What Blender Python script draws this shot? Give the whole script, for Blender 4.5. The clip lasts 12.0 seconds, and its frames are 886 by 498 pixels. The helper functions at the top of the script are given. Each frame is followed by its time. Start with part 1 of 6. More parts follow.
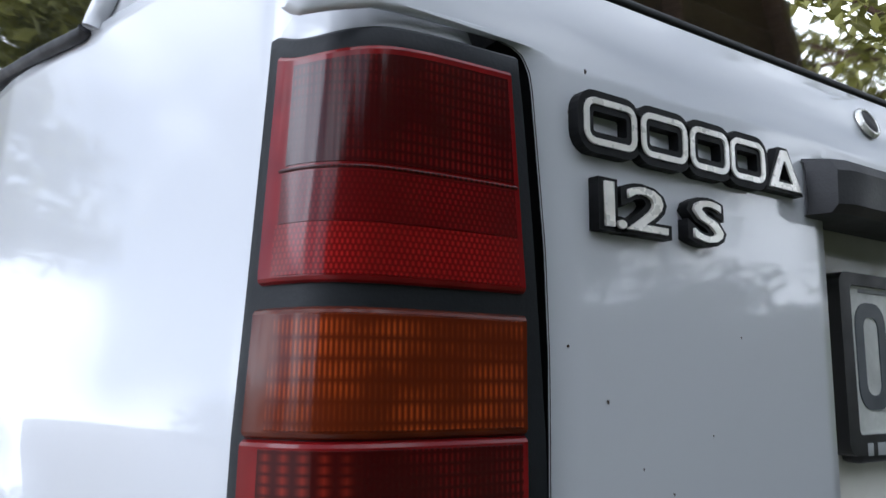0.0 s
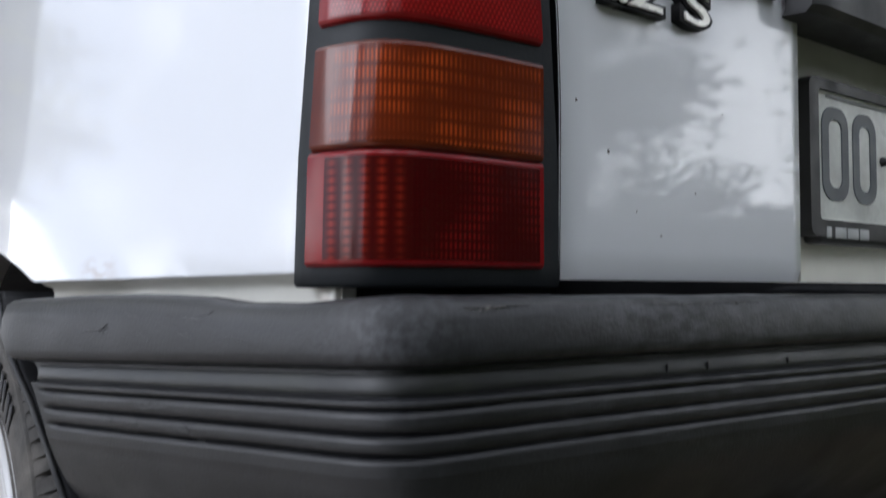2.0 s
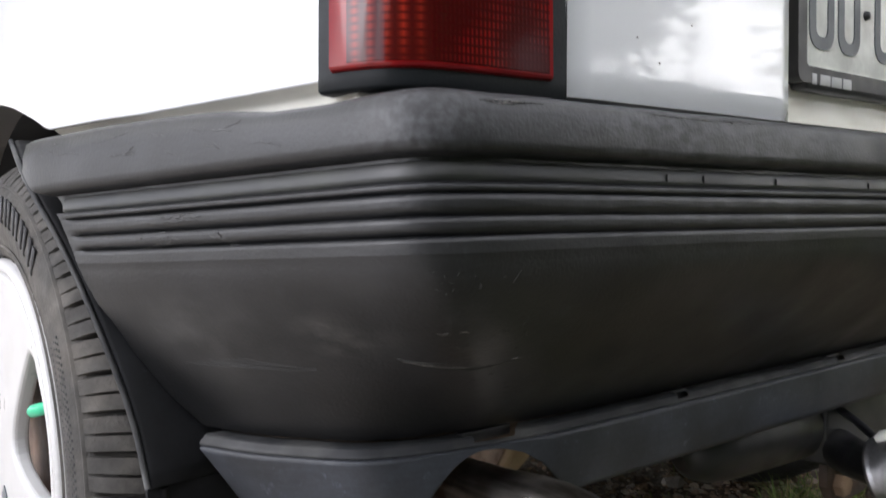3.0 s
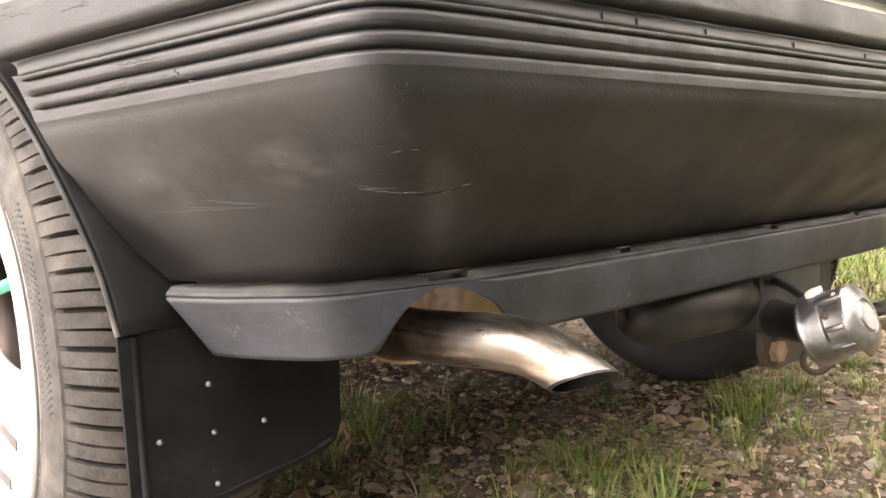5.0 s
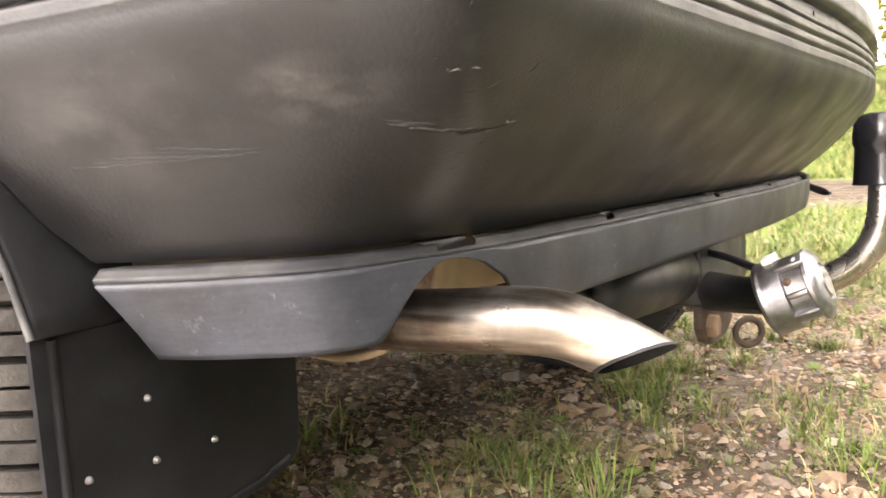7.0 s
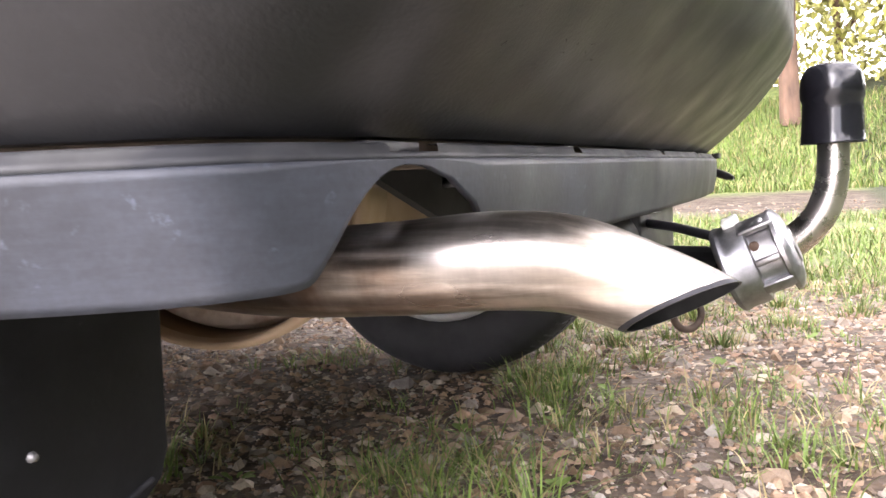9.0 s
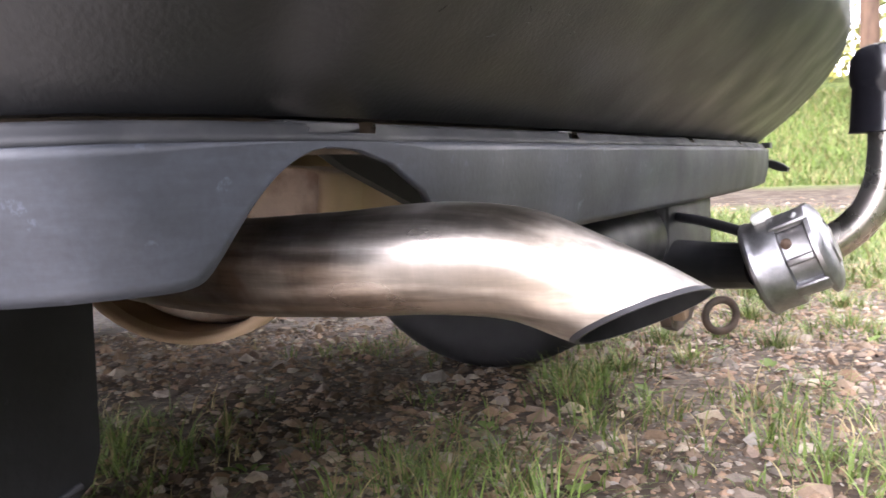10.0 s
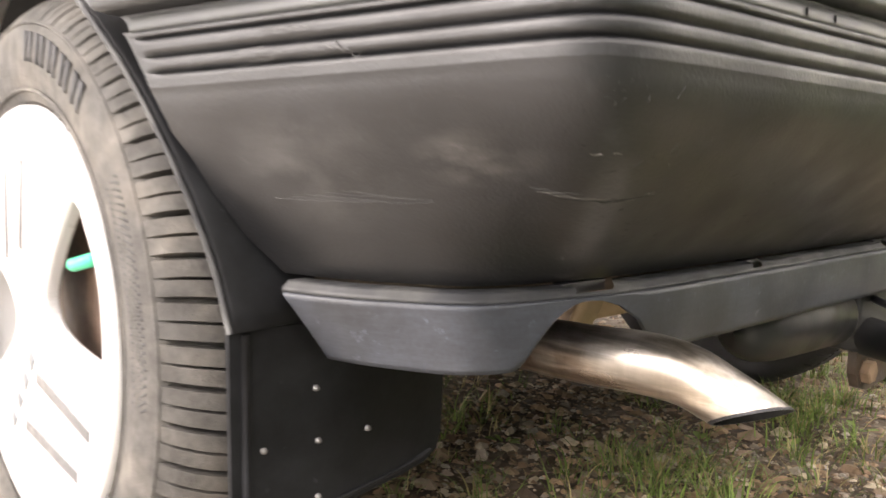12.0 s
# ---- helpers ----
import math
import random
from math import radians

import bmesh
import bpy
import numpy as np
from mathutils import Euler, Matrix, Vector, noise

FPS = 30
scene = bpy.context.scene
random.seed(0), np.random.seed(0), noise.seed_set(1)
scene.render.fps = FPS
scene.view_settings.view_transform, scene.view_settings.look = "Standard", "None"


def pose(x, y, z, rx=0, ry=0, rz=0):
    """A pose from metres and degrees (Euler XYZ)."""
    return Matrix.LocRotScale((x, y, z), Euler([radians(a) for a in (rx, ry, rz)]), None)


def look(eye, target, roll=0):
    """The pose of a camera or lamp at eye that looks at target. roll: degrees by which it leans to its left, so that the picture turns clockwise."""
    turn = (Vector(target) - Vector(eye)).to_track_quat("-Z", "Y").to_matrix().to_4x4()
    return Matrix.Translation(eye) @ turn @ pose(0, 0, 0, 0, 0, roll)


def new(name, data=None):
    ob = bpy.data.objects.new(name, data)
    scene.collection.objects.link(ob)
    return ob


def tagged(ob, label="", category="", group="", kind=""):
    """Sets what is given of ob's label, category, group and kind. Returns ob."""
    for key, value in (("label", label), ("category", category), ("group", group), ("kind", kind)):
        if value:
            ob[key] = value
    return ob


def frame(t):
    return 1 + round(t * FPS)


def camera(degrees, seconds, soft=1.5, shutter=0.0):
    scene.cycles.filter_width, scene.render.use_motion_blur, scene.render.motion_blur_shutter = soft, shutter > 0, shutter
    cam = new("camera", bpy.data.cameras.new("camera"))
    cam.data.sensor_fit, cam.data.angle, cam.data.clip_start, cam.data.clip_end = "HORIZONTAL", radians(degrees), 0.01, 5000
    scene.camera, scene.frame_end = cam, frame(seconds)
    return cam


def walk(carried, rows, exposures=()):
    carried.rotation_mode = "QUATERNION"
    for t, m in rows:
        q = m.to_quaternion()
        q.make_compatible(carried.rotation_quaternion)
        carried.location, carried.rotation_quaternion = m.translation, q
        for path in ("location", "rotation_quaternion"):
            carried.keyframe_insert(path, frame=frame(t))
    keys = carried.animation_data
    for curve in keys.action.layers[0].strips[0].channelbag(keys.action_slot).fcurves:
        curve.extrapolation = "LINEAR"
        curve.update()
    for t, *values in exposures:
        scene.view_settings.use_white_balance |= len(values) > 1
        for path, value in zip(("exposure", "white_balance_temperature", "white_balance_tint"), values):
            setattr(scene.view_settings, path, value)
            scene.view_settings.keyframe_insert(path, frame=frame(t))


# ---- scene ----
cam = camera(55.5, 12.0, 1.5, 0.5)
PATH = [
    (0, (0.029, 0.016, 0.627), (1.186, 1.615, 0.947), 0.2),
    (0.5, (0.009, 0.003, 0.615), (1.182, 1.598, 0.895), 0.3),
    (1, (-0.008, -0.008, 0.591), (1.173, 1.591, 0.81), 0.4),
    (1.5, (-0.015, -0.016, 0.562), (1.184, 1.577, 0.727), 0.2),
    (2, (-0.029, -0.018, 0.538), (1.184, 1.57, 0.633), 0.1),
    (2.5, (-0.05, -0.02, 0.5), (1.185, 1.552, 0.495), -0.2),
    (3, (-0.063, -0.025, 0.475), (1.195, 1.528, 0.392), -0.7),
    (3.2, (-0.064, -0.026, 0.469), (1.204, 1.516, 0.352), -0.9),
    (3.5, (-0.065, -0.03, 0.449), (1.215, 1.499, 0.298), -1.2),
    (3.7, (-0.064, -0.032, 0.435), (1.227, 1.486, 0.269), -1.5),
    (5.3, (-0.091, -0.051, 0.402), (1.256, 1.416, 0.223), -2.6),
    (5.5, (-0.096, -0.051, 0.402), (1.267, 1.402, 0.226), -2.7),
    (6, (-0.11, -0.015, 0.396), (1.324, 1.368, 0.215), -2.8),
    (6.5, (-0.105, 0.051, 0.384), (1.427, 1.323, 0.197), -3.2),
    (7, (-0.09, 0.109, 0.374), (1.538, 1.256, 0.181), -3.4),
    (7.2, (-0.084, 0.14, 0.368), (1.582, 1.227, 0.163), -3.3),
    (8.8, (-0.002, 0.222, 0.321), (1.794, 1.085, 0.158), -3.1),
    (9, (0.014, 0.23, 0.317), (1.817, 1.081, 0.154), -3.1),
    (9.5, (0.049, 0.232, 0.309), (1.832, 1.12, 0.138), -2.7),
    (10, (0.07, 0.206, 0.314), (1.799, 1.196, 0.132), -2.5),
    (10.5, (0.055, 0.182, 0.33), (1.679, 1.334, 0.139), -1.8),
    (11, (0.014, 0.14, 0.349), (1.504, 1.459, 0.146), -0.4),
    (11.5, (-0.045, 0.095, 0.384), (1.343, 1.515, 0.143), 0.2),
    (12, (-0.119, 0.063, 0.418), (1.234, 1.514, 0.167), 1.3),
]
walk(cam, [(t, look(eye, target, roll)) for t, eye, target, roll in PATH],
     [(0, -0.05, 5450, 13), (1.5, 0.03, 5620, 13), (2.2, 0.09, 5780, 14), (2.7, 0.47, 5920, 15), (3.2, 1.15, 6200, 16), (3.7, 1.95, 6500, 17), (5.3, 2.40, 7300, 20), (7.2, 2.68, 7100, 20),
      (9.0, 2.60, 6250, 24), (10.0, 2.50, 6050, 24), (10.5, 2.64, 5850, 21), (11.0, 3.66, 6500, 18), (11.5, 3.6, 7300, 17), (12, 2.35, 7000, 18)])

# ---- light ----
world = bpy.data.worlds.new("sky")
scene.world = world
world.use_nodes = True
SUN_EL, SUN_AZ = 31.0, 279.0   # degrees; azimuth clockwise from +y
SKY, SUN, CLOUD = 0.050, 1.3, 15.0


def build_sky():
    nt = world.node_tree
    nt.nodes.clear()
    out = nt.nodes.new("ShaderNodeOutputWorld")
    bg = nt.nodes.new("ShaderNodeBackground")
    sky = nt.nodes.new("ShaderNodeTexSky")
    sky.sky_type, sky.sun_disc = "NISHITA", False
    sky.sun_elevation, sky.sun_rotation = radians(SUN_EL), radians(SUN_AZ)
    co = nt.nodes.new("ShaderNodeTexCoord")
    mp = nt.nodes.new("ShaderNodeMapping")
    mp.inputs["Location"].default_value = (4.44, -2.52, 1.56)
    nt.links.new(co.outputs["Generated"], mp.inputs["Vector"])
    no = nt.nodes.new("ShaderNodeTexNoise")
    no.inputs["Scale"].default_value, no.inputs["Detail"].default_value = 2.3, 7
    ra = nt.nodes.new("ShaderNodeValToRGB")
    ra.color_ramp.elements[0].position, ra.color_ramp.elements[1].position = 0.28, 0.50
    mx = nt.nodes.new("ShaderNodeMixRGB")
    # clouds of uneven thickness
    n2 = nt.nodes.new("ShaderNodeTexNoise")
    n2.inputs["Scale"].default_value, n2.inputs["Detail"].default_value = 4.1, 8
    r2 = nt.nodes.new("ShaderNodeValToRGB")
    r2.color_ramp.elements[0].position, r2.color_ramp.elements[1].position = 0.42, 0.60
    r2.color_ramp.elements[0].color, r2.color_ramp.elements[1].color = (CLOUD * 0.95, CLOUD * 1.00, CLOUD * 1.08, 1), (CLOUD * 3.3, CLOUD * 3.2, CLOUD * 2.95, 1)
    nt.links.new(mp.outputs["Vector"], n2.inputs["Vector"])
    nt.links.new(n2.outputs["Fac"], r2.inputs["Fac"])
    nt.links.new(r2.outputs["Color"], mx.inputs["Color2"])
    nt.links.new(mp.outputs["Vector"], no.inputs["Vector"])
    nt.links.new(no.outputs["Fac"], ra.inputs["Fac"])
    nt.links.new(ra.outputs["Color"], mx.inputs["Fac"])
    nt.links.new(sky.outputs["Color"], mx.inputs["Color1"])
    # brighter haze low over the horizon
    sp, mr, hz = (nt.nodes.new(k) for k in ("ShaderNodeSeparateXYZ", "ShaderNodeMapRange", "ShaderNodeMixRGB"))
    mr.inputs["From Min"].default_value, mr.inputs["From Max"].default_value = 0.0, 0.5
    mr.inputs["To Min"].default_value, mr.inputs["To Max"].default_value = 1.7, 0.9
    hz.blend_type, hz.inputs["Fac"].default_value = "MULTIPLY", 1
    nt.links.new(co.outputs["Generated"], sp.inputs["Vector"])
    nt.links.new(sp.outputs["Z"], mr.inputs["Value"])
    nt.links.new(mx.outputs["Color"], hz.inputs["Color1"])
    nt.links.new(mr.outputs["Result"], hz.inputs["Color2"])
    nt.links.new(hz.outputs["Color"], bg.inputs["Color"])
    bg.inputs["Strength"].default_value = SKY
    nt.links.new(bg.outputs["Background"], out.inputs["Surface"])


build_sky()
sun = new("sun", bpy.data.lights.new("sun", "SUN"))
sun.data.energy, sun.data.angle, sun.data.color = SUN, radians(38), (1.0, 0.98, 0.955)
a, e = radians(SUN_AZ), radians(SUN_EL)
sun.matrix_world = look((4 * math.sin(a) * math.cos(e), 4 * math.cos(a) * math.cos(e), 4 * math.sin(e)), (0, 0, 0))


# ---- materials ----
def material(name, colour, rough=0.5, metal=0.0, var=0.15, scale=20.0, fine=0.0, fine_scale=400.0, coat=0.0, dirt=None, dirt_amount=0.0,
             dirt_scale=6.0, bump=0.0, bump_scale=200.0, rough_var=0.1, stretch=(1, 1, 1), spec=0.5, island=False):
    """Principled surface: colour varied at two scales, an optional dirt layer, roughness variation and relief."""
    m = bpy.data.materials.new(name)
    m.use_nodes = True
    nt = m.node_tree
    n, l = nt.nodes, nt.links
    b = n["Principled BSDF"]
    b.inputs["Metallic"].default_value = metal
    b.inputs["Specular IOR Level"].default_value = spec
    if coat:
        b.inputs["Coat Weight"].default_value, b.inputs["Coat Roughness"].default_value = coat, 0.03
        b.inputs["Coat IOR"].default_value = 1.54
    co = n.new("ShaderNodeTexCoord")
    mp = n.new("ShaderNodeMapping")
    mp.inputs["Scale"].default_value = stretch
    l.new(co.outputs["Object"], mp.inputs["Vector"])

    def tex(sc, detail=5):
        t = n.new("ShaderNodeTexNoise")
        t.inputs["Scale"].default_value, t.inputs["Detail"].default_value = sc, detail
        l.new(mp.outputs["Vector"], t.inputs["Vector"])
        return t.outputs["Fac"]

    def span(fac, lo, hi, x0=0.3, x1=0.7):
        r = n.new("ShaderNodeMapRange")
        r.inputs["From Min"].default_value, r.inputs["From Max"].default_value = x0, x1
        r.inputs["To Min"].default_value, r.inputs["To Max"].default_value = lo, hi
        l.new(fac, r.inputs["Value"])
        return r.outputs["Result"]

    def mul(c1, v):
        x = n.new("ShaderNodeMixRGB")
        x.blend_type, x.inputs["Fac"].default_value = "MULTIPLY", 1
        if isinstance(c1, tuple):
            x.inputs["Color1"].default_value = (*c1, 1)
        else:
            l.new(c1, x.inputs["Color1"])
        l.new(v, x.inputs["Color2"])
        return x.outputs["Color"]

    base = mul(colour, span(tex(scale), 1 - var, 1 + var))
    if fine:
        base = mul(base, span(tex(fine_scale, 2), 1 - fine, 1 + fine))
    if island:
        g = n.new("ShaderNodeNewGeometry")
        base = mul(base, span(g.outputs["Random Per Island"], 1 - island * 0.45, 1 + island * 0.45, 0, 1))
    if dirt:
        x = n.new("ShaderNodeMixRGB")
        l.new(span(tex(dirt_scale, 8), 0, dirt_amount, 0.45, 0.7), x.inputs["Fac"])
        l.new(base, x.inputs["Color1"])
        x.inputs["Color2"].default_value = (*dirt, 1)
        base = x.outputs["Color"]
    l.new(base, b.inputs["Base Color"])
    l.new(span(tex(scale * 1.7), max(rough - rough_var, 0.02), min(rough + rough_var, 1)), b.inputs["Roughness"])
    if bump:
        bp = n.new("ShaderNodeBump")
        bp.inputs["Strength"].default_value, bp.inputs["Distance"].default_value = bump, 0.002
        l.new(tex(bump_scale, 3), bp.inputs["Height"])
        l.new(bp.outputs["Normal"], b.inputs["Normal"])
    return m


PAINT = material("white_paint", (0.69, 0.705, 0.73), 0.32, var=0.02, scale=3, coat=1.0, dirt=(0.55, 0.53, 0.47), dirt_amount=0.12, dirt_scale=5, rough_var=0.04)
PAINT.node_tree.nodes["Principled BSDF"].inputs["Coat Roughness"].default_value = 0.042   # old, lightly weathered lacquer
PAINT_DULL = material("white_paint_recess", (0.74, 0.73, 0.66), 0.4, var=0.05, scale=20, coat=0.3, dirt=(0.30, 0.24, 0.15), dirt_amount=0.25, dirt_scale=14)
PLASTIC = material("bumper_plastic", (0.0062, 0.0065, 0.0074), 0.44, var=0.3, scale=9, fine=0.12, fine_scale=260, dirt=(0.020, 0.0205, 0.022), dirt_amount=0.4, spec=0.53,
                   dirt_scale=8, bump=0.12, bump_scale=420, rough_var=0.10)
LIP = material("valance_plastic", (0.0200, 0.0232, 0.0300), 0.50, var=0.2, scale=8, fine=0.1, spec=0.5, dirt=(0.062, 0.064, 0.070), dirt_amount=0.35, dirt_scale=9, bump=0.06, bump_scale=300)
LIP_EDGE = material("worn_edge", (0.018, 0.019, 0.021), 0.55, var=0.35, scale=30, spec=0.3, dirt=(0.10, 0.10, 0.095), dirt_amount=0.55, dirt_scale=25)
RUBBER = material("black_rubber", (0.012, 0.012, 0.014), 0.4, var=0.25, scale=14, dirt=(0.06, 0.06, 0.065), dirt_amount=0.3, dirt_scale=18, bump=0.1)
FLAP = material("flap_rubber", (0.0058, 0.0062, 0.0072), 0.6, var=0.25, scale=9, spec=0.16, dirt=(0.014, 0.014, 0.015), dirt_amount=0.25, dirt_scale=7, bump=0.12)
TYRE = material("tyre_rubber", (0.050, 0.0475, 0.044), 0.75, var=0.2, scale=25, fine=0.15, fine_scale=160, dirt=(0.115, 0.104, 0.090), dirt_amount=0.6, dirt_scale=26, bump=0.35, bump_scale=420, spec=0.3)
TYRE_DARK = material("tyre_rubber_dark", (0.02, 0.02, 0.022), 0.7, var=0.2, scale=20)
SEAL = material("black_trim", (0.012, 0.012, 0.014), 0.45, var=0.2, scale=30)
LAMP_FRAME = material("lamp_frame_plastic", (0.011, 0.013, 0.015), 0.5, var=0.2, scale=25, spec=0.25, dirt=(0.04, 0.04, 0.04), dirt_amount=0.2, bump=0.08, bump_scale=500)
BADGE_BACK = material("badge_back", (0.0055, 0.0055, 0.006), 0.5, var=0.2, scale=40, spec=0.2)
BADGE_FACE = material("badge_face", (0.90, 0.875, 0.80), 0.30, metal=0.25, var=0.10, scale=60, coat=0.5, dirt=(0.45, 0.36, 0.22), dirt_amount=0.18, dirt_scale=50)
CHROME = material("chrome", (0.93, 0.92, 0.86), 0.26, metal=0.6, var=0.12, scale=60, dirt=(0.6, 0.5, 0.33), dirt_amount=0.12, dirt_scale=40)
HANDLE = material("handle_plastic", (0.030, 0.030, 0.032), 0.5, var=0.2, scale=20, dirt=(0.07, 0.07, 0.07), dirt_amount=0.4, dirt_scale=25, bump=0.1, bump_scale=500)
STRIP = material("smooth_grey_strip", (0.014, 0.015, 0.015), 0.40, var=0.2, scale=12, dirt=(0.05, 0.055, 0.04), dirt_amount=0.3, dirt_scale=30, rough_var=0.06)
STEEL = material("polished_steel", (0.44, 0.41, 0.375), 0.33, metal=1.0, var=0.10, scale=9, fine=0.05, fine_scale=90, dirt=(0.40, 0.29, 0.17), dirt_amount=0.45, dirt_scale=7, stretch=(3, 1, 3), rough_var=0.07)
TIP = material("blackened_steel", (0.028, 0.027, 0.030), 0.5, metal=0.6, var=0.3, scale=40, dirt=(0.02, 0.02, 0.022), dirt_amount=0.7, dirt_scale=30)
SOOT = material("soot", (0.005, 0.005, 0.005), 0.9, var=0.4, scale=40)
CAP = material("glossy_rubber", (0.007, 0.007, 0.009), 0.2, var=0.2, scale=20, rough_var=0.05)
TOWSTEEL = material("tow_bar_steel", (0.56, 0.53, 0.49), 0.26, metal=1.0, var=0.2, scale=30, dirt=(0.2, 0.15, 0.1), dirt_amount=0.3, dirt_scale=20)
ALU = material("cast_aluminium", (0.33, 0.33, 0.34), 0.40, metal=1.0, var=0.15, scale=50, dirt=(0.25, 0.2, 0.15), dirt_amount=0.35, dirt_scale=35, bump=0.15, bump_scale=120)
BLACKSTEEL = material("black_painted_steel", (0.010, 0.0108, 0.012), 0.45, var=0.3, scale=18, dirt=(0.045, 0.042, 0.038), dirt_amount=0.4, dirt_scale=12)
GREYSTEEL = material("grey_painted_steel", (0.016, 0.0175, 0.019), 0.45, var=0.4, scale=18, dirt=(0.07, 0.065, 0.055), dirt_amount=0.4, dirt_scale=25)
RUST = material("rusty_steel", (0.055, 0.041, 0.031), 0.75, var=0.4, scale=40, dirt=(0.10, 0.05, 0.025), dirt_amount=0.6, dirt_scale=25, bump=0.3)
DISH = material("pitted_end_cap", (0.56, 0.46, 0.37), 0.7, var=0.25, scale=30, dirt=(0.16, 0.075, 0.035), dirt_amount=0.8, dirt_scale=45, bump=0.3)
GROOVE = material("grimy_recess", (0.27, 0.185, 0.12), 0.8, var=0.3, scale=25, dirt=(0.08, 0.05, 0.032), dirt_amount=0.6, dirt_scale=30)
TAN = material("dusty_underbody", (0.37, 0.275, 0.18), 0.65, var=0.2, scale=12, dirt=(0.20, 0.13, 0.08), dirt_amount=0.5, dirt_scale=10, bump=0.15)
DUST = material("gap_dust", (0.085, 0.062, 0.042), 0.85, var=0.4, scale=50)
UNDER = material("underseal", (0.02, 0.02, 0.02), 0.8, var=0.3, scale=20)
RIMPAINT = material("rim_paint", (0.50, 0.50, 0.50), 0.35, var=0.04, scale=12, coat=0.4, dirt=(0.4, 0.37, 0.33), dirt_amount=0.15, dirt_scale=15)
PLATE = material("plate_white", (0.80, 0.81, 0.76), 0.35, var=0.06, scale=30, dirt=(0.35, 0.33, 0.27), dirt_amount=0.3, dirt_scale=28)
PLATE_INK = material("plate_ink", (0.09, 0.10, 0.11), 0.45, var=0.15, scale=40)
GREYPRINT = material("grey_print", (0.42, 0.43, 0.43), 0.45, var=0.1, scale=40)
SLOT = material("slot_shade", (0.075, 0.075, 0.078), 0.4, var=0.1, scale=40)
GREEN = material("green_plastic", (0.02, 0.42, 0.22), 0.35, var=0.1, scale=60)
DRUM = material("brake_drum", (0.13, 0.085, 0.06), 0.7, var=0.4, scale=35, dirt=(0.06, 0.035, 0.025), dirt_amount=0.6, dirt_scale=25)
RIVET = material("rivet_alloy", (0.18, 0.18, 0.175), 0.5, metal=0.5, var=0.1, scale=90)
BARK = material("bark", (0.11, 0.066, 0.042), 0.9, var=0.4, scale=9, bump=0.8, bump_scale=14, stretch=(1, 1, 0.3))
LEAF = material("leaf_yellow_green", (0.30, 0.29, 0.075), 0.55, var=0.3, scale=1.2, island=True)
LEAF_DARK = material("leaf_green", (0.055, 0.085, 0.025), 0.55, var=0.3, scale=1.0, island=True)
GRASS = material("grass_blade", (0.122, 0.178, 0.034), 0.6, var=0.3, scale=3, island=True)
STRAW = material("dry_grass", (0.30, 0.25, 0.12), 0.7, var=0.25, scale=5, island=True)
STONE = material("gravel_stone", (0.98, 0.98, 0.98), 0.85, var=0.22, scale=60, fine=0.12, fine_scale=500, bump=0.2, bump_scale=150)
WOOD = material("weathered_wood", (0.12, 0.075, 0.048), 0.75, var=0.3, scale=8, stretch=(1, 12, 1), bump=0.3, bump_scale=30)


def weather(m, scale, lo, hi, stretch=(1, 1, 1), x0=0.38, x1=0.66, detail=8, seed=0.0):
    """Uneven fading and grime over a finished surface: one more noise layer on its colour."""
    nt = m.node_tree
    n, l = nt.nodes, nt.links
    b = n["Principled BSDF"]
    old = b.inputs["Base Color"].links[0].from_socket
    co, mp, no, mr, mx = (n.new(k) for k in ("ShaderNodeTexCoord", "ShaderNodeMapping", "ShaderNodeTexNoise", "ShaderNodeMapRange", "ShaderNodeMixRGB"))
    mp.inputs["Scale"].default_value, mp.inputs["Location"].default_value = stretch, (seed, seed * 2, seed * 3)
    no.inputs["Scale"].default_value, no.inputs["Detail"].default_value = scale, detail
    no.inputs["Roughness"].default_value = 0.62
    mr.inputs["From Min"].default_value, mr.inputs["From Max"].default_value = x0, x1
    mr.inputs["To Min"].default_value, mr.inputs["To Max"].default_value = lo, hi
    mx.blend_type, mx.inputs["Fac"].default_value = "MULTIPLY", 1
    l.new(co.outputs["Object"], mp.inputs["Vector"]), l.new(mp.outputs["Vector"], no.inputs["Vector"]), l.new(no.outputs["Fac"], mr.inputs["Value"])
    l.new(old, mx.inputs["Color1"]), l.new(mr.outputs["Result"], mx.inputs["Color2"]), l.new(mx.outputs["Color"], b.inputs["Base Color"])


